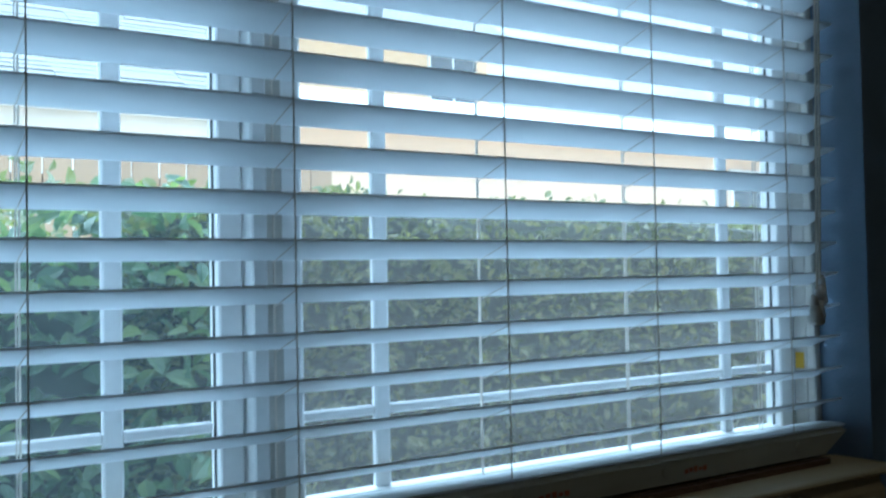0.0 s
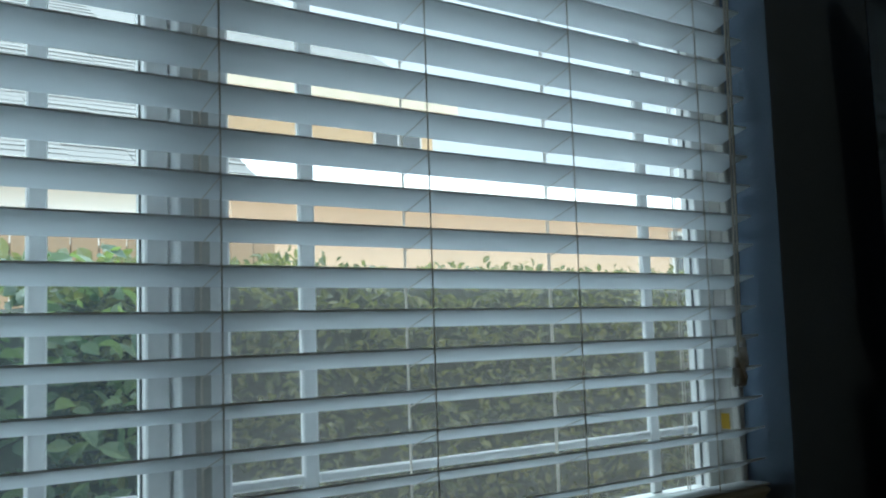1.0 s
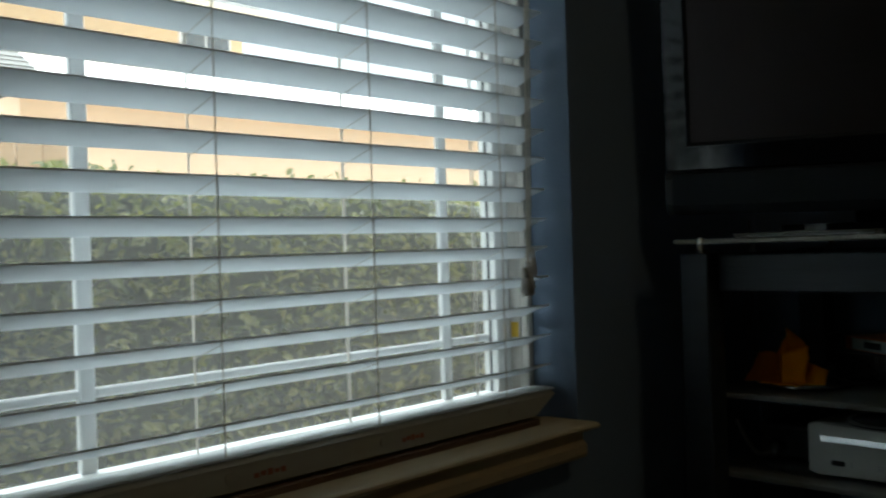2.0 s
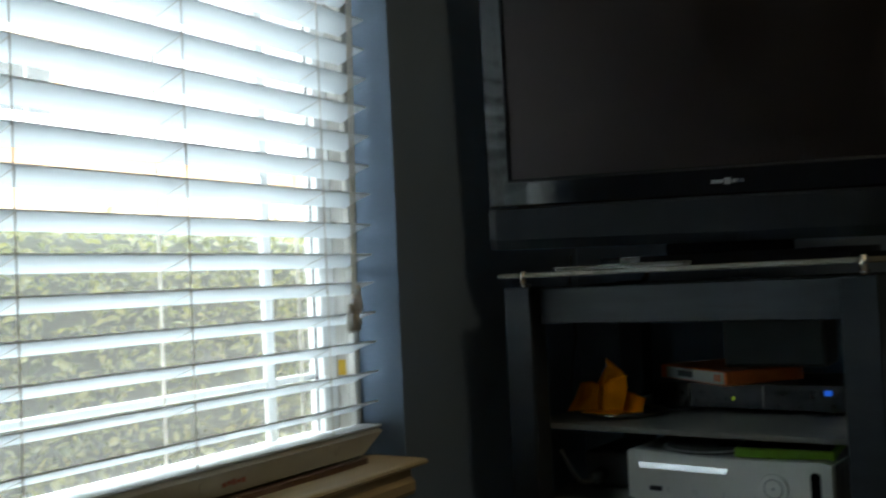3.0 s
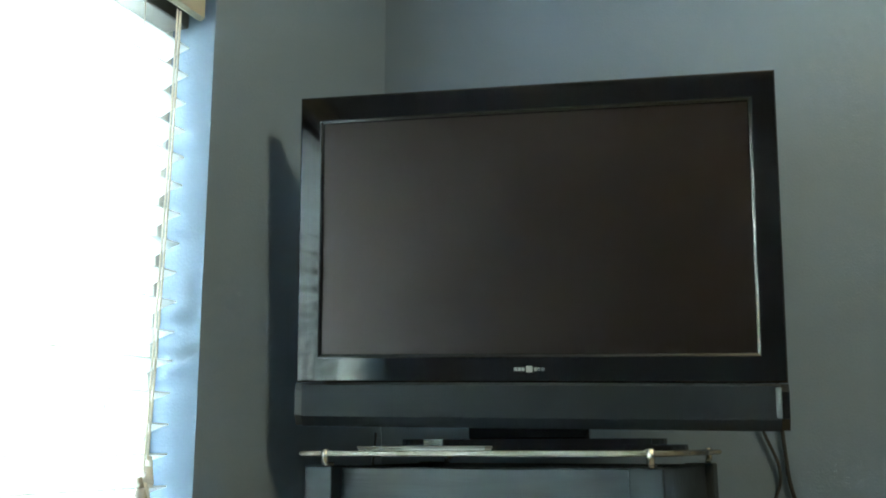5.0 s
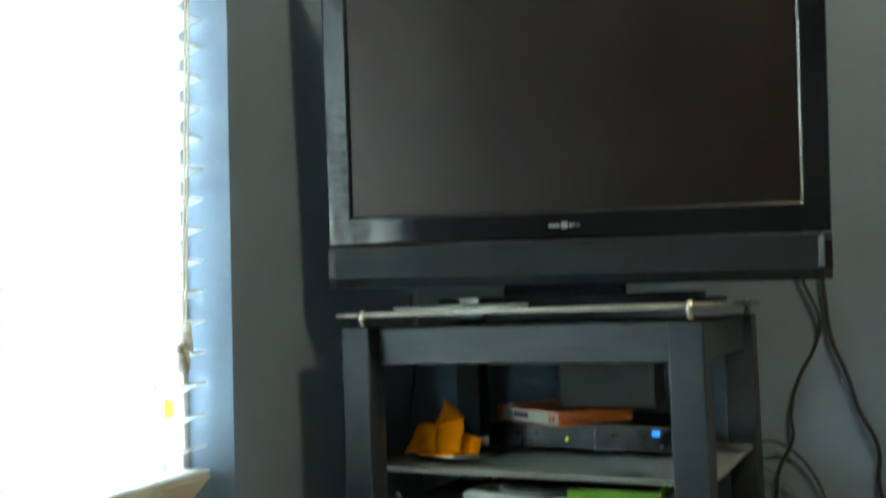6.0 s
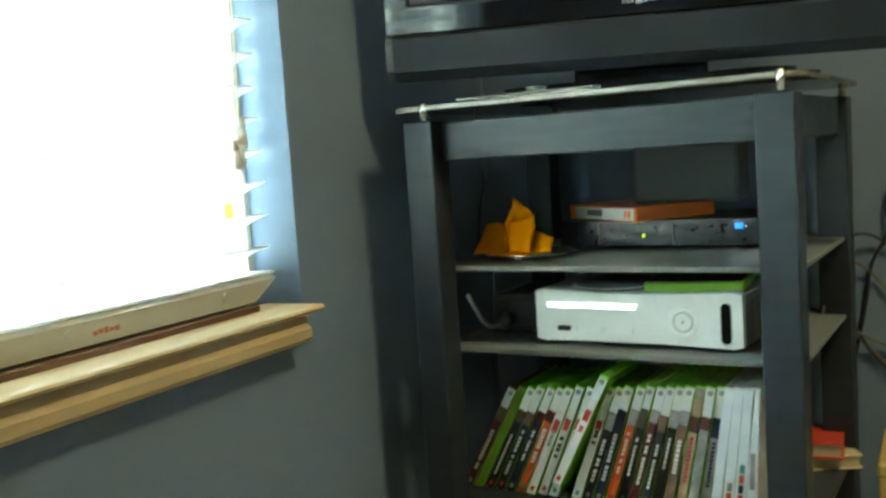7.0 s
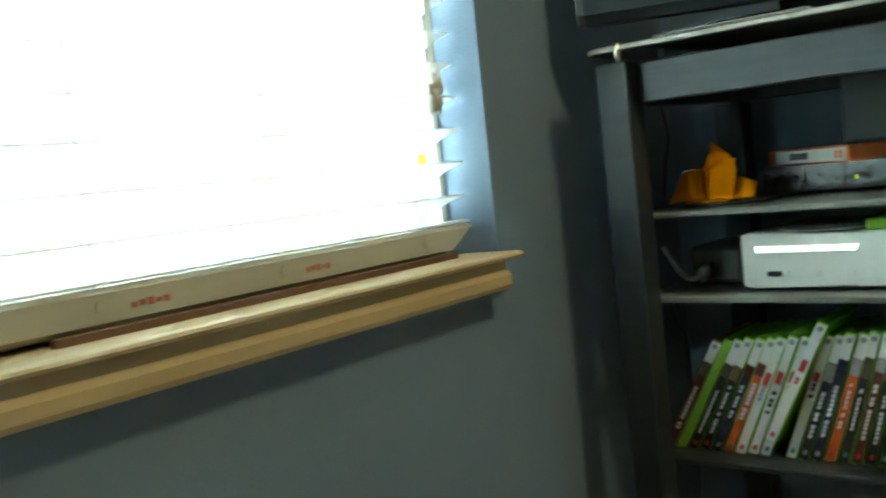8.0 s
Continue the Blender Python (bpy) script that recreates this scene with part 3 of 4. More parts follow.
for i in range(NX):
    for j in range(NZ):
        bm.faces.new((film_grid[i][j], film_grid[i + 1][j], film_grid[i + 1][j + 1], film_grid[i][j + 1]))
block(bm, 0.001, 0.314, 0.0006, 0.0055, 0.005, 0.043)
part("front_panel", bm, DVRFILM, dvr, "glossy front under wrinkled film", True)
part("blue_light", block(B(), 0.281, 0.292, -0.0028, 0.001, 0.0295, 0.0375), LEDBLUE, dvr)
part("clock_light", block(B(), 0.1385, 0.1418, -0.0026, 0.001, 0.018, 0.0235), LEDYEL, dvr)
for x in (0.066, 0.187):
    part("panel_seam", block(B(), x, x + 0.0018, -0.0016, 0.001, 0.0065, 0.0415), SEAL, dvr)
for x in (0.03, 0.285):
    part("rubber_foot", rod(B(), (x, 0.03, 0), 0.009, (x, 0.03, 0.0042)), SEAL, dvr)
    part("rubber_foot", rod(B(), (x, 0.16, 0), 0.009, (x, 0.16, 0.0042)), SEAL, dvr)

oc = thing("orange_game_case", "orange plastic game case with a white spine on the recorder", "game case", pose(1.626, 0.459, 0.766, 0, 0, -38))
part("shell", block(B(), 0, 0.150, 0, 0.186, 0, 0.023, 0.002), ORANGEPL, oc)
sp = part("spine_card", block(B(), -0.0012, 0.001, 0.004, 0.166, 0.002, 0.021), PAPERW, oc, "white spine with dark print")
bm = B()
block(bm, -0.0022, -0.001, 0.088, 0.130, 0.007, 0.017)
part("title_bar", bm, BRICKGREY, sp)
bm = B()
block(bm, -0.0022, -0.001, 0.012, 0.018, 0.006, 0.017)
block(bm, -0.0022, -0.001, 0.022, 0.027, 0.006, 0.017)
part("mark", bm, ORANGEPL, sp)

box = thing("grey_box", "dark grey upright box standing on the orange game case", "box", pose(1.705, 0.484, 0.7893, 0, 0, -91))
part("casing", block(B(), 0, 0.162, 0, 0.085, 0, 0.105, 0.004, 2), BOXGREY, box)
part("front_panel", block(B(), 0.005, 0.157, -0.0016, 0.001, 0.005, 0.100, 0.001), BOXFRONT, box)

plate = thing("shallow_dish", "shallow pale metal dish holding an orange cloth", "dish", pose(1.602, 0.622, 0.7212))
bm = B()
rod(bm, (0, 0, 0), 0.050, (0, 0, 0.004), 0.067, sides=40)
part("bowl", bm, DISC, plate, "", True)
bm = B()
for i in range(40):
    a, b = 2 * math.pi * i / 40, 2 * math.pi * (i + 1) / 40
    q = [bm.verts.new((r * math.cos(t), r * math.sin(t), z)) for t, r, z in ((a, 0.067, 0.0043), (b, 0.067, 0.0043), (b, 0.072, 0.0062), (a, 0.072, 0.0062))]
    bm.faces.new(q)
part("rim", bm, DISC, plate, "", True)
tube("handle", [(0.020, -0.066, 0.005), (0.030, -0.098, 0.008), (0.034, -0.112, 0.010)], 0.0014, DARKPLASTIC, plate, "thin dark handle")


def petal(low_l, low_r, top_r, top_l, belly, seed, n=9):
    """One stiff fold of felt between four corners, bellied out, creased and with thickness."""
    bm = B()
    a, b, c, d = (Vector(p) for p in (low_l, low_r, top_r, top_l))
    out = (b - a).cross(d - a).normalized()
    grid = []
    for i in range(n + 1):
        row = []
        for j in range(n + 1):
            u, v = i / n, j / n
            p = a.lerp(b, u).lerp(d.lerp(c, u), v)
            p += out * belly * math.sin(math.pi * u) * (0.5 + 0.5 * v)
            p += noise.noise_vector(p * 30 + Vector((seed, 0, 0))) * 0.005 + noise.noise_vector(p * 80 + Vector((0, seed, 0))) * 0.0018
            p.z = max(p.z, 0.001)
            row.append(bm.verts.new(p))
        grid.append(row)
    for i in range(n):
        for j in range(n):
            bm.faces.new((grid[i][j], grid[i + 1][j], grid[i + 1][j + 1], grid[i][j + 1]))
    bmesh.ops.recalc_face_normals(bm, faces=bm.faces)
    bmesh.ops.solidify(bm, geom=bm.faces[:], thickness=0.0022)
    return bm


cloth = thing("orange_cloth", "crumpled bright orange felt cloth standing in stiff folds in a dish", "cloth", pose(1.575, 0.644, 0.7275, 0, 0, -90))
for low_l, low_r, top_r, top_l, belly in (
        ((0.006, -0.020, 0.001), (0.041, -0.016, 0.002), (0.047, -0.006, 0.061), (0.004, -0.012, 0.044), 0.006),
        ((-0.004, 0.012, 0.002), (0.030, 0.006, 0.002), (0.034, 0.002, 0.060), (0.008, 0.006, 0.086), -0.010),
        ((-0.010, -0.010, 0.002), (0.004, 0.010, 0.002), (0.010, 0.006, 0.083), (-0.009, 0.004, 0.044), 0.003),
        ((-0.058, -0.012, 0.001), (-0.002, -0.004, 0.002), (-0.006, 0.004, 0.043), (-0.042, 0.006, 0.045), 0.010),
        ((-0.052, 0.012, 0.001), (0.010, 0.022, 0.002), (0.004, 0.016, 0.034), (-0.040, 0.008, 0.042), -0.004),
        ((0.034, -0.008, 0.001), (0.066, 0.004, 0.001), (0.070, 0.012, 0.021), (0.036, 0.006, 0.030), 0.006),
        ((-0.030, -0.024, 0.001), (0.030, -0.026, 0.001), (0.040, 0.020, 0.004), (-0.034, 0.022, 0.004), 0.003)):
    part("fold", petal(low_l, low_r, top_r, top_l, belly, len(cloth.children) * 3.1), ORANGECLOTH, cloth, "", True)

# ---- game console ----
CON = pose(1.519, 0.585, 0.6005, 0, 0, -95.2)
con = thing("game_console", "white video game console lying on its side on a shelf", "game console", CON)
CW, CH, CD = 0.305, 0.083, 0.255


def console_loft(y0, y1, inset):
    bm = B()
    n_, rows = 24, []
    for y, shrink in ((y0, inset), (y0 + 0.004, 0), (y1 - 0.004, 0), (y1, inset)):
        ring_top, ring_low = [], []
        for i in range(n_ + 1):
            u = i / n_
            pinch = 0.0055 * (1 - (2 * u - 1) ** 2)
            x = 0.001 + u * (CW - 0.002)
            end = 0.004 * max(0, 1 - min(u, 1 - u) * 30)
            ring_top.append((x, y, CH - pinch - shrink - end))
            ring_low.append((x, y, 0.003 + pinch * 0.55 + shrink + end))
        rows.append([bm.verts.new(p) for p in ring_top + list(reversed(ring_low))])
    k = len(rows[0])
    for a, b in zip(rows, rows[1:]):
        for i in range(k):
            bm.faces.new((a[i], a[(i + 1) % k], b[(i + 1) % k], b[i]))
    bm.faces.new(rows[0])
    bm.faces.new(list(reversed(rows[-1])))
    return bm


part("body", console_loft(0.0125, CD, 0.002), GREYPL, con, "light grey ribbed body")
face = part("faceplate", console_loft(0.0, 0.012, 0.0015), WHITEPL, con, "white faceplate")
prof = [(0.002, 0.0535), (-0.0018, 0.0535), (-0.0020, 0.0545), (0.0004, 0.0640), (0.002, 0.0645)]
tray = extrude_x(B(), prof, 0.018, 0.160)
for v in tray.verts:
    if v.co.y < -0.001:
        v.co.x += 0.0035 if v.co.x < 0.09 else -0.0035
part("disc_tray", tray, MIRROR, face, "chrome disc tray front")
bm = B()
lathe = ((0.0215, 0.0004), (0.0205, -0.0022), (0.0190, -0.0034), (0.0150, -0.0014), (0.0132, -0.0006))
for i in range(36):
    a, b = 2 * math.pi * i / 36, 2 * math.pi * (i + 1) / 36
    for (r0, y0), (r1, y1) in zip(lathe, lathe[1:]):
        bm.faces.new([bm.verts.new((0.224 + r * math.cos(t), y, 0.040 + r * math.sin(t))) for t, r, y in ((a, r0, y0), (b, r0, y0), (b, r1, y1), (a, r1, y1))])
bmesh.ops.remove_doubles(bm, verts=bm.verts, dist=1e-6)
part("button_ring", bm, WHITEPL, face, "", True)
bm = B()
for i in range(36):
    a, b = 2 * math.pi * i / 36, 2 * math.pi * (i + 1) / 36
    bm.faces.new([bm.verts.new((0.224 + r * math.cos(t), y, 0.040 + r * math.sin(t))) for t, r, y in ((a, 0.0124, -0.0012), (b, 0.0124, -0.0012), (b, 0.0140, -0.0017), (a, 0.0140, -0.0017))])
part("button_groove", bm, GREYPL, face, "thin grey groove round the button")
part("power_button", rod(B(), (0.224, -0.0026, 0.040), 0.0112, (0.224, 0.001, 0.040), 0.0126, sides=32), WHITEPL, face)
part("button_centre", rod(B(), (0.224, -0.0030, 0.040), 0.0022, (0.224, -0.001, 0.040), sides=16), GREYPL, face)
part("infrared_window", prism(B(), rounded(0.2755, 0.2885, -0.067, -0.012, 0.0062), 0, 0.002), GLOSSBLACK, face, "black oval window", False, pose(0, 0.0003, 0, 90, 0, 0) @ Matrix.Diagonal((1, -1, 1, 1)))
part("memory_port", prism(B(), rounded(0.036, 0.056, -0.028, -0.021, 0.002), 0, 0.002), INK, face, "", False, pose(0, 0.0003, 0, 90, 0, 0) @ Matrix.Diagonal((1, -1, 1, 1)))
for x0, x1 in ((0.065, 0.105), (0.109, 0.152)):
    bm = B()
    framed(bm, x0, x1, 0.020, 0.0285, -0.0004, 0.001, 0.0007, 0)
    part("port_door", bm, GREYPL, face)
# Dark panel over the pale side: its shade is painted as a grey colour.
part("shaded_side", block(B(), CW - 0.002, CW + 0.0005, 0.016, CD - 0.006, 0.007, 0.077, 0.001), BRICKGREY, con, "perforated side, darkened to look shaded")
for i in range(7):
    part("side_vent", block(B(), CW - 0.001, CW + 0.0008, 0.03 + i * 0.03, 0.05 + i * 0.03, 0.015, 0.068), DARKPLASTIC, con)

gc = thing("green_game_case", "green plastic game case lying on the white console", "game case", CON @ pose(0.168, 0.004, 0.0785, 0, 0, 8))
part("shell", block(B(), 0, 0.135, 0, 0.19, 0.0005, 0.0145, 0.002), GREENPL, gc)
part("cover_sheet", block(B(), 0.004, 0.13, 0.004, 0.186, 0.0146, 0.0152), INK, gc)
pad = thing("round_black_stand", "round ribbed black dish lying on the console", "disc stand", CON @ pose(0.098, 0.075, 0.0775))
for k in range(4):
    bm = B()
    rod(bm, (0, 0, 0.002 * k), 0.072 - 0.006 * k, (0, 0, 0.002 * k + 0.0015), 0.071 - 0.006 * k, sides=40)
    part("ring", bm, GREYPL if k == 1 else BRICKGREY, pad, "", True)

hub = thing("power_brick", "dark grey power brick with a grey lead beside the console", "power adapter", pose(1.60, 0.695, 0.6005, 0, 0, -93))
part("brick", block(B(), 0.0, 0.085, 0, 0.14, 0.0, 0.058, 0.008, 2), BRICKGREY, hub)
bm = B()
rod(bm, (0.030, -0.028, 0.016), 0.010, (0.030, 0.001, 0.022), 0.012, sides=14)
part("plug", bm, LEADGREY, hub, "", True)
tube("lead", [(0.030, -0.028, 0.016), (0.018, -0.034, 0.013), (0.008, -0.036, 0.018), (-0.010, -0.034, 0.040), (-0.025, -0.030, 0.062)], 0.0036, LEADPALE, hub, "grey lead")

# ---- row of game cases ----
ROW = pose(1.53, 0.724, 0.3652, 0, 0, -92.9)
palette = {"dark": INK, "green": GREENPL, "white": PAPERW}
for key, col in (("maroon", (0.10, 0.020, 0.015)), ("orange", (0.62, 0.11, 0.02)), ("navy", (0.018, 0.024, 0.055)), ("tan", (0.42, 0.31, 0.17)),
                 ("olive", (0.12, 0.11, 0.05)), ("brown", (0.22, 0.13, 0.07)), ("teal", (0.10, 0.28, 0.22)), ("grey", (0.36, 0.35, 0.33)), ("red", (0.55, 0.05, 0.03))):
    palette[key] = surface(key + "_print", col, 0.4, vary=0.35, scale=30, grain=160)
SPINES = ["maroon", "green", "dark", "dark", "navy", "orange", "white", "white", "white", "white", "white", "dark", "navy", "orange", "dark", "maroon", "dark", "dark",
          "brown", "tan", "grey", "grey", "wii", "wii", "wii", "wii"]
rng = random.Random(11)
x = -0.006
for k, kind in enumerate(SPINES):
    u = k / (len(SPINES) - 1)
    lean = 25 * (1 - u) ** 0.8 + 4 + rng.uniform(-0.6, 0.6)
    if k == 9:
        lean += 5
    th = 0.0145
    hop = 0.030 if k == 9 else 0.0
    m = ROW @ pose(x, (-0.024 if k == 9 else rng.uniform(-0.003, 0.003)) - (0.008 if kind == "wii" else 0), 0.0003 + hop, 0, lean, 0)
    x += th / math.cos(radians(lean)) + 0.0022
    wii = kind == "wii"
    names = {"wii": "white plastic game case with a pale spine", "green": "green plastic game case with a bare spine", "white": "green plastic game case with a mostly white spine"}
    g = thing("game_case", names.get(kind, "green plastic game case with a %s printed spine" % kind), "game case", m, "row of game cases")
    part("shell", block(B(), 0, th, 0, 0.135, 0, 0.190, 0.0012), WHITEPL if wii else (palette["tan"] if k == 0 else GREENPL), g)
    if kind == "green":
        continue
    split = 0.150 + rng.uniform(-0.006, 0.004)
    if wii:
        card = part("spine_card", block(B(), 0.001, th - 0.001, -0.0007, 0.0005, 0.003, 0.187), PAPERB, g)
        if k in (23, 24):
            for j, key in enumerate(("red", "navy", "orange", "teal") if k == 24 else ("orange", "grey")):
                part("title_bar", block(B(), 0.004, th - 0.004, -0.0013, -0.0006, 0.030 + 0.014 * j, 0.042 + 0.014 * j), palette[key], card)
        elif k == 25:
            part("title_bar", block(B(), 0.004, th - 0.004, -0.0013, -0.0006, 0.05, 0.10), palette["grey"], card)
        continue
    head_ = part("spine_header", block(B(), 0.0008, th - 0.0008, -0.0007, 0.0005, split, 0.187), VINYL if k == 9 else (PAPERW if k != 19 else palette["tan"]), g, "white band at the top of the spine")
    part("mark", rod(B(), (th / 2, -0.0013, 0.180), 0.0038, (th / 2, -0.0006, 0.180), sides=14), palette["grey"], head_)
    art = part("spine_art", block(B(), 0.0008, th - 0.0008, -0.0007, 0.0005, 0.003, split - 0.0003), VINYL if k == 9 else palette[kind], g)
    ink = PAPERW if kind not in ("white", "tan", "grey") else palette[rng.choice(["red", "grey", "dark", "red"])]
    if kind == "white":
        part("red_patch", block(B(), 0.003, th - 0.003, -0.0012, -0.0006, split - 0.034, split - rng.uniform(0.012, 0.020)), palette["red"], art)
    else:
        part("picture_patch", block(B(), 0.0009, th - 0.0009, -0.0011, -0.0006, split - rng.uniform(0.018, 0.03), split - 0.001), palette[rng.choice(["maroon", "grey", "navy", "brown", "olive"])], art)
    z, a = split - rng.uniform(0.030, 0.045), rng.uniform(0.0042, 0.0056)
    for _ in range(rng.randint(7, 12) if kind != "white" else rng.randint(2, 5)):
        hgt = rng.uniform(0.0035, 0.0065)
        if z - hgt < 0.03:
            break
        part("title_bar", block(B(), a, th - a, -0.0013, -0.0006, z - hgt, z), ink, art)
        z -= hgt + (0.0016 if rng.random() < 0.85 else 0.006)
    part("mark", block(B(), 0.0045, th - 0.0045, -0.0013, -0.0006, 0.010, 0.017), palette[rng.choice(["red", "grey", "grey", "teal"])], art)

for k, (dz, mat_, w, d, h, turn) in enumerate(((0.0, CREAMBOOK, 0.085, 0.12, 0.022, -64), (0.0225, REDBOOK, 0.052, 0.10, 0.024, -86))):
    bk = thing("book", ("cream" if k == 0 else "red") + " covered book lying in a pile on a shelf", "book", pose(1.735, 0.240, 0.3655 + dz, 0, 0, turn), "pile of books")
    part("cover", block(B(), 0, w, 0, d, 0, 0.003, 0.0008), mat_, bk)
    part("cover", block(B(), 0, w, 0, d, h - 0.003, h, 0.0008), mat_, bk)
    part("spine", block(B(), 0, 0.0028, 0.0002, d - 0.0002, 0.0032, h - 0.0032), mat_, bk)
    part("page_block", block(B(), 0.003, w - 0.004, 0.004, d - 0.004, 0.0031, h - 0.0031), CREAMBOOK, bk)

# ---- cables by the stand ----
def cable(name, label, radius, material, points):
    return tube(name, [(x, y + 0.015, z) for x, y, z in points], radius, material, None, label, "cable", "cables behind the stand")


cable("power_cable", "thin black cable hanging from the television", 0.003, CABLE, [(1.892, 0.118, 1.14), (1.9, 0.106, 1.06), (1.905, 0.084, 0.985), (1.905, 0.062, 0.915), (1.905, 0.072, 0.875), (1.905, 0.097, 0.829), (1.905, 0.116, 0.761), (1.905, 0.115, 0.719), (1.905, 0.139, 0.668), (1.905, 0.148, 0.612), (1.905, 0.17, 0.5)])
cable("power_cable", "thin black cable hanging from the television", 0.0034, CABLE, [(1.892, 0.062, 1.14), (1.9, 0.056, 1.06), (1.905, 0.052, 0.96), (1.905, 0.044, 0.884), (1.905, 0.024, 0.828), (1.905, 0.009, 0.769), (1.905, -0.018, 0.706), (1.905, -0.016, 0.648), (1.905, -0.034, 0.567), (1.905, -0.06, 0.4), (1.905, -0.06, 0.12)])
cable("looped_cable", "black cable looping down beside the stand", 0.0024, CABLE, [(1.86, 0.2, 0.7), (1.895, 0.15, 0.715), (1.905, 0.115, 0.696), (1.905, 0.083, 0.655), (1.905, 0.063, 0.601), (1.905, 0.043, 0.537), (1.905, 0.057, 0.493), (1.905, 0.083, 0.483), (1.905, 0.11, 0.487), (1.905, 0.143, 0.519), (1.89, 0.168, 0.565), (1.86, 0.2, 0.59)])
cable("looped_cable", "grey-brown cable looping down beside the stand", 0.0024, CABLEG, [(1.8, 0.205, 0.6), (1.83, 0.19, 0.665), (1.895, 0.165, 0.67), (1.905, 0.14, 0.65), (1.905, 0.106, 0.609), (1.905, 0.077, 0.568), (1.905, 0.069, 0.543), (1.905, 0.077, 0.529), (1.905, 0.099, 0.524), (1.905, 0.125, 0.534), (1.88, 0.17, 0.56)])
cable("looped_cable", "grey-brown cable running down to the floor", 0.0024, CABLEG, [(1.87, 0.19, 0.58), (1.905, 0.147, 0.528), (1.905, 0.104, 0.48), (1.905, 0.075, 0.444), (1.905, 0.025, 0.406), (1.905, -0.06, 0.37), (1.905, -0.12, 0.26), (1.905, -0.14, 0.05)])
cable("thin_wire", "thin dark wire hanging behind the shelves", 0.0022, CABLE, [(1.858, 0.806, 0.99), (1.858, 0.812, 0.90), (1.858, 0.804, 0.83), (1.858, 0.812, 0.79), (1.858, 0.819, 0.74), (1.858, 0.829, 0.66), (1.858, 0.829, 0.61), (1.858, 0.814, 0.515), (1.858, 0.803, 0.455), (1.858, 0.801, 0.30)])

yf = thing("wooden_frame_stand", "small yellow pine frame stand beside the television stand", "frame stand", pose(1.66, 0.135, 0))
for a in (0, 0.165):
    for b in (-0.34, -0.022):
        part("post", block(B(), a, a + 0.022, b, b + 0.022, 0, 0.392, 0.002), YELLOWWOOD, yf)
for a in (0, 0.165):
    part("rail", block(B(), a - 0.001, a + 0.023, -0.342, 0.002, 0.392, 0.412, 0.003), YELLOWWOOD, yf)
for b in (-0.342, -0.020):
    part("rail", block(B(), 0.0232, 0.1638, b, b + 0.022, 0.3925, 0.4115, 0.003), YELLOWWOOD, yf)

# ---- outside ----
whole("ground", block(B(), -600, 600, OUT_Y + 0.01, 1500, -0.5, -0.25), LAWN, "dry garden soil and far ground", "ground", "structure")
whole("outer_wall_west", block(B(), BACK_X - 3, OPEN_L - 0.02, OUT_Y, OUT_Y + 0.06, -0.3, 2.75), STUCCO, "beige stucco outside wall, out of view", "wall", "structure")
# Added east wall, unseen from the room, that keeps light off the hedge front.
whole("shade_wall_east", block(B(), OPEN_R + 0.16, 9.0, OUT_Y, OUT_Y + 0.06, -0.3, 2.75), STUCCO, "beige stucco outside wall, out of view", "wall", "structure")


def leaf_blade(size, r):
    """One leaf, folded along its rib: eight triangles."""
    w, l = size * r.uniform(0.50, 0.66), size * r.uniform(0.85, 1.15)
    f = size * r.uniform(0.06, 0.15)
    return [(0, 0, 0), (0, l * 0.5, -f * 0.2), (0, l, -f * 1.5), (-w * 0.40, l * 0.26, f * 0.8), (w * 0.40, l * 0.26, f * 0.8), (-w * 0.5, l * 0.55, f), (w * 0.5, l * 0.55, f),
            (-w * 0.30, l * 0.84, f * 0.1), (w * 0.30, l * 0.84, f * 0.1)]


LEAF_FACES = [(0, 1, 3), (3, 1, 5), (5, 1, 7), (7, 1, 2), (0, 4, 1), (4, 6, 1), (6, 8, 1), (8, 2, 1)]


def foliage(name, material, parent, places, seed):
    r = random.Random(seed)
    verts, faces = [], []
    for p, size, up in places:
        m = pose(*p, r.uniform(-70, 60) + up, r.uniform(-50, 50), r.uniform(0, 360))
        base = len(verts)
        verts += [tuple(m @ Vector(v)) for v in leaf_blade(size, r)]
        faces += [tuple(base + i for i in f) for f in LEAF_FACES]
    me = bpy.data.meshes.new(name)
    me.from_pydata(verts, [], faces)
    me.materials.append(material)
    ob = new(name, me)
    ob.parent = parent
    return tagged(ob, kind="stuff")


def hedge_mass(x0, x1, y0, y1, z1):
    bm = B()
    block(bm, x0, x1, y0, y1, -0.26, z1)
    bmesh.ops.subdivide_edges(bm, edges=bm.edges[:], cuts=14, use_grid_fill=True)
    for v in bm.verts:
        v.co += noise.noise_vector(v.co * 5) * 0.07
    return bm


hedge = thing("hedge", "clipped dense green garden hedge with sunlit tips", "hedge")
part("dark_core", hedge_mass(0.72, 9.5, 2.16, 2.7, 1.10), DARKCORE, hedge, "", True)
r = random.Random(21)
pl = []
for _ in range(26000):
    x = 0.62 + 7.2 * r.random() ** 1.35
    deep = r.random() ** 2
    z = r.uniform(-0.2, 1.15)
    top_ = 1.13 + 0.035 * noise.noise(Vector((x * 3, 0, 0)))
    pl.append(((x, 2.06 + 0.06 * noise.noise(Vector((x * 2.5, z * 2.5, 3))) + deep * 0.12, min(z, top_)), r.uniform(0.020, 0.038), 0))
foliage("leaves", LEAF, hedge, pl, 5)
pl = []
for _ in range(9000):
    x = 0.62 + 7.2 * r.random() ** 1.35
    top_ = 1.115 + 0.04 * noise.noise(Vector((x * 3, 0, 0))) + r.random() ** 3 * 0.045
    pl.append(((x, r.uniform(2.04, 2.74), top_), r.uniform(0.016, 0.030), 55))
foliage("tips", NEWLEAF, hedge, pl, 6)

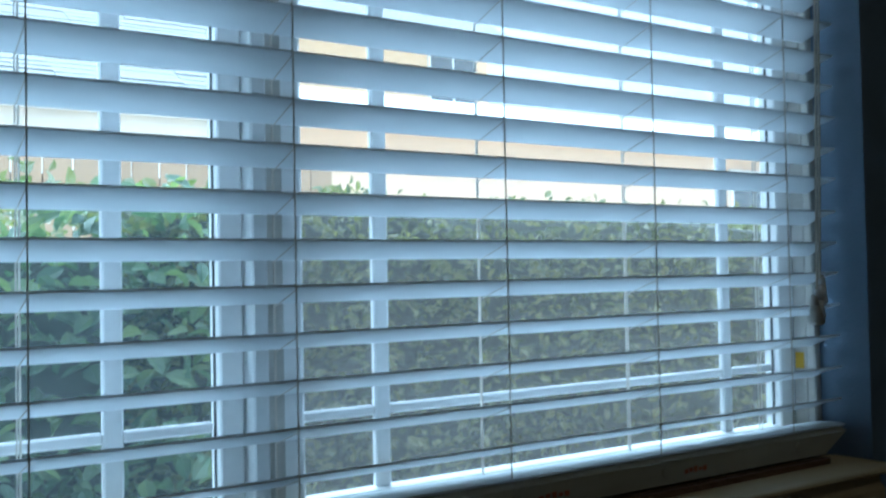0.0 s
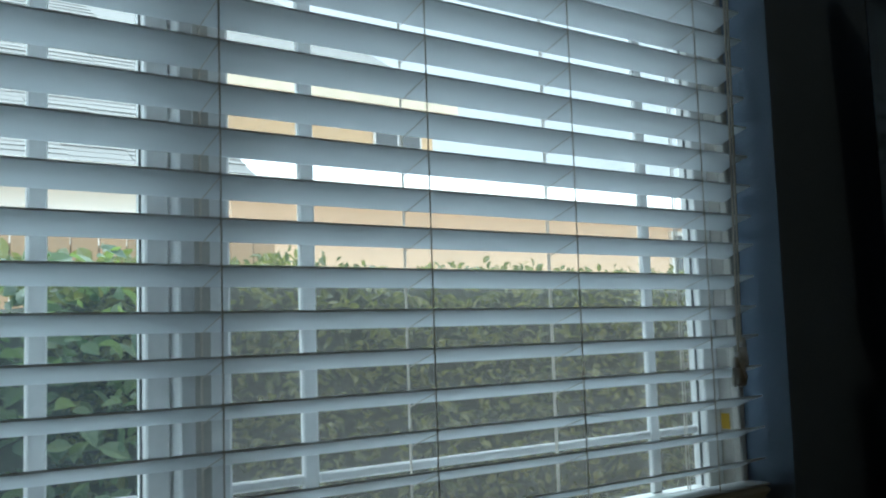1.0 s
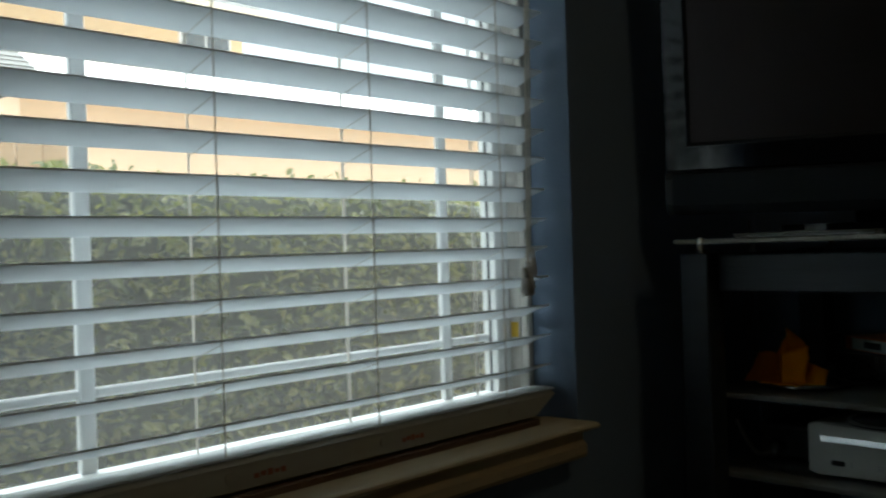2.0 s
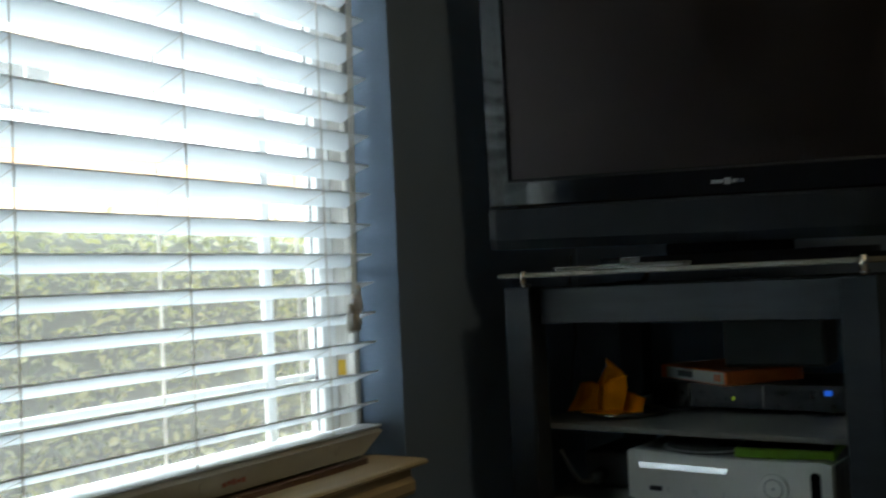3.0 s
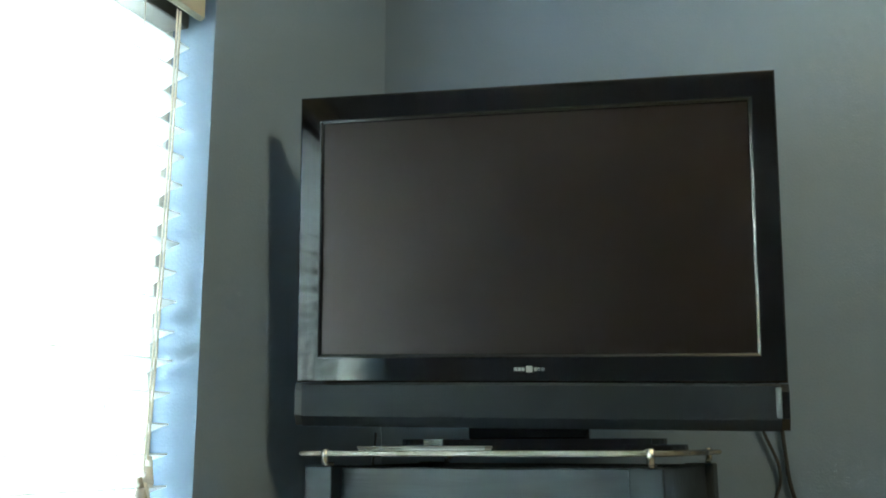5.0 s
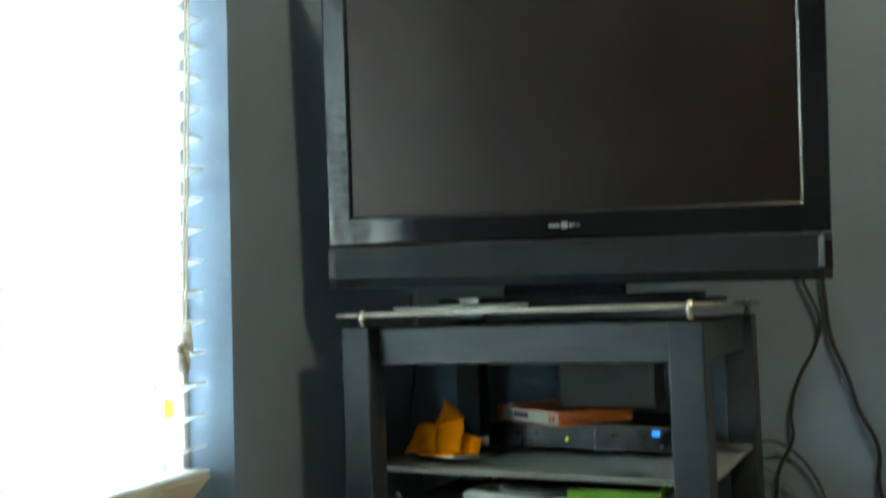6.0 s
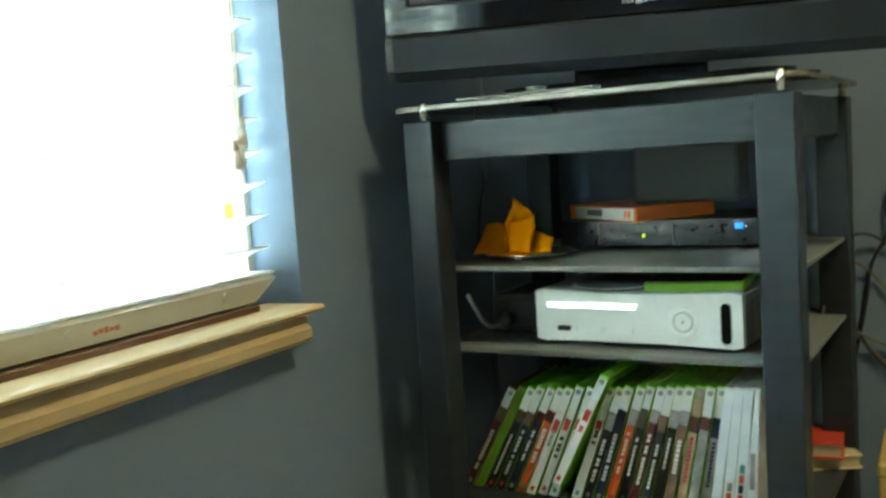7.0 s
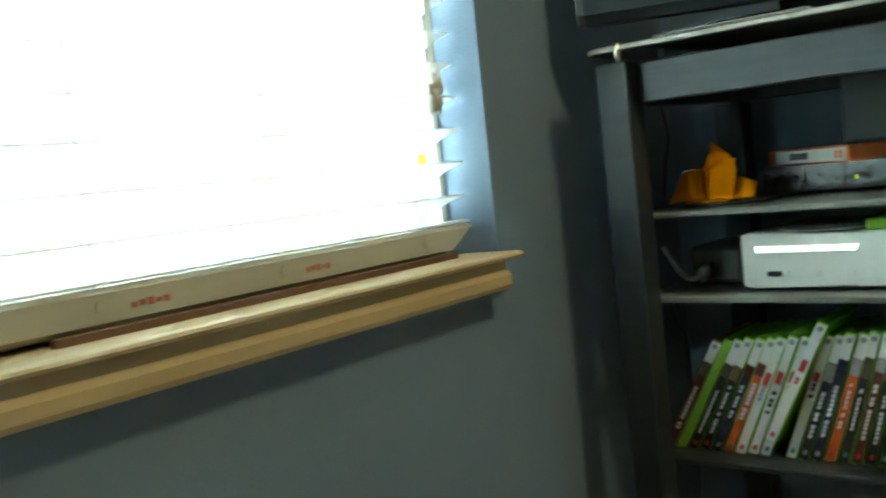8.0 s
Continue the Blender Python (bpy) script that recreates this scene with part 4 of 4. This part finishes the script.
shrub = thing("large_leaved_shrub", "broad-leaved green shrub growing close to the window", "shrub")
part("dark_core", hedge_mass(-1.6, 0.80, 2.10, 2.6, 1.05), DARKCORE, shrub, "", True)
pl = []
for _ in range(6200):
    x, z = r.uniform(-1.6, 0.84), r.uniform(-0.2, 1.14)
    pl.append(((x, 1.86 + 0.12 * noise.noise(Vector((x * 3, z * 3, 7))) + r.random() * 0.2, z), r.uniform(0.036, 0.066), 0))
foliage("leaves", BIGLEAF, shrub, pl, 9)
pl = []
for _ in range(1500):
    x = r.uniform(-1.6, 0.82)
    pl.append(((x, r.uniform(1.9, 2.62), 1.08 + r.random() ** 2 * 0.10 + 0.05 * noise.noise(Vector((x * 4, 2, 0)))), r.uniform(0.028, 0.055), 50))
foliage("tips", NEWLEAF, shrub, pl, 10)


def roof_sheet(eave_l, eave_r, ridge_l, ridge_r, rows, thick=0.006, tab=0.0):
    """A pitched roof face laid in overlapping courses, each cut into tabs of uneven lift."""
    bm = B()
    el, er, rl, rr = Vector(eave_l), Vector(eave_r), Vector(ridge_l), Vector(ridge_r)
    nrm = (er - el).cross(rl - el).normalized()
    rnd = random.Random(rows)
    for i in range(rows):
        a, b = i / rows, min((i + 1.25) / rows, 1)
        ends = [el.lerp(rl, a), er.lerp(rr, a), er.lerp(rr, b), el.lerp(rl, b)]
        cuts = max(1, round((ends[1] - ends[0]).length / tab)) if tab else 1
        for c in range(cuts):
            u, v = c / cuts, (c + 1) / cuts
            drop = (ends[3] - ends[0]) * (rnd.uniform(-0.12, 0.12) if tab else 0)
            q = [ends[0].lerp(ends[1], u) + drop, ends[0].lerp(ends[1], v) + drop, ends[3].lerp(ends[2], v), ends[3].lerp(ends[2], u)]
            lift = thick * (rnd.uniform(0.6, 1.3) if tab else 1)
            lo = [q[0] + nrm * lift, q[1] + nrm * lift, q[2] + nrm * 0.004, q[3] + nrm * 0.004]
            lowv, topv = [bm.verts.new(p) for p in q], [bm.verts.new(p) for p in lo]
            bm.faces.new(topv)
            bm.faces.new((lowv[0], lowv[1], topv[1], topv[0]))
            bm.faces.new((lowv[1], lowv[2], topv[2], topv[1]))
            bm.faces.new((lowv[3], lowv[0], topv[0], topv[3]))
    return bm


# neighbour across the fence, with a hipped shingle roof
h1 = thing("neighbour_house", "low white neighbour house with a grey shingle hip roof", "house")
part("wall", block(B(), -9, 2.95, 6.80, 12, -0.3, 2.21), WHITESTUCCO, h1)
part("roof", roof_sheet((-9.4, 6.7, 2.24), (3.30, 6.7, 2.24), (-7, 9.4, 4.75), (2.30, 9.4, 4.75), 60, 0.011, 0.45), SHINGLE, h1, "grey shingle roof")
part("roof", roof_sheet((3.30, 6.7, 2.24), (3.30, 12.2, 2.24), (2.30, 9.4, 4.75), (2.30, 9.5, 4.75), 16), SHINGLE, h1)
part("roof", roof_sheet((3.30, 12.2, 2.24), (-9.4, 12.2, 2.24), (2.30, 9.5, 4.75), (-7, 9.5, 4.75), 16), SHINGLE, h1)
part("fascia", block(B(), -9.4, 3.30, 6.68, 6.72, 2.10, 2.24), WHITESTUCCO, h1)

# long low beige house with a pale roof
h2 = thing("beige_house", "long low beige stucco house with a pale tiled roof", "house")
part("wall", block(B(), 4.6, 22, 10.0, 15, -0.3, 2.70), STUCCO, h2)
part("roof", roof_sheet((4.3, 9.6, 2.76), (22.5, 9.6, 2.76), (4.3, 13.2, 3.82), (22.5, 13.2, 3.82), 9, 0.003), PALEROOF, h2, "pale tiled roof")
part("roof", roof_sheet((22.5, 15.2, 2.94), (4.3, 15.2, 2.94), (22.5, 13.2, 3.82), (4.3, 13.2, 3.82), 14), PALEROOF, h2)
part("fascia", block(B(), 4.3, 22.5, 9.57, 9.60, 2.66, 2.79), FASCIA, h2)
for x in (12.0, 13.4):
    wd = part("window", block(B(), x, x + 0.8, 9.94, 9.998, 1.2, 2.5), VINYL, h2)
    part("pane", block(B(), x + 0.07, x + 0.73, 9.93, 9.945, 1.27, 2.43), DARKWIN, wd)

# two-storey tan house behind
h3 = thing("two_storey_house", "tan two-storey house with a grey shingle roof", "house")
part("wall", block(B(), 2, 11.86, 16.0, 24, -0.3, 5.7), STUCCO2, h3)
part("roof", roof_sheet((1.2, 15.3, 5.68), (12.0, 15.3, 5.68), (3.5, 20, 9.1), (10.0, 20, 9.1), 18), SHINGLE, h3, "grey shingle roof")
part("roof", roof_sheet((12.0, 15.3, 5.68), (12.0, 24.7, 5.68), (10.0, 20, 9.1), (10.0, 20.2, 9.1), 18), SHINGLE, h3)
part("fascia", block(B(), 1.2, 12.0, 15.27, 15.31, 5.46, 5.70), FASCIA, h3)
part("soffit", block(B(), 1.2, 12.0, 15.31, 16.0, 5.56, 5.62), FASCIA, h3)
wd = part("window", block(B(), 10.38, 11.54, 15.95, 15.998, 4.30, 5.36), VINYL, h3)
for a in (10.43, 10.99):
    part("pane", block(B(), a, a + 0.5, 15.93, 15.955, 4.37, 5.30), DARKWIN, wd)

# fence
fence = thing("wooden_fence", "weathered brown cedar board fence", "fence")
board = finish(block(B(), 0, 0.135, 0, 0.02, -0.25, 1.62, 0.004), "fence_board", FENCEWOOD)
rng = random.Random(3)
for k in range(56):
    ob = new("fence_board", board)
    ob.parent = fence
    ob.matrix_basis = pose(-5.4 + k * 0.143, 5.0 + rng.uniform(-0.006, 0.006), rng.uniform(-0.02, 0.02))
part("fence_rail", block(B(), -5.4, 2.6, 5.022, 5.06, 0.3, 0.39), FENCEWOOD, fence)
part("fence_rail", block(B(), -5.4, 2.6, 5.022, 5.06, 1.4, 1.49), FENCEWOOD, fence)
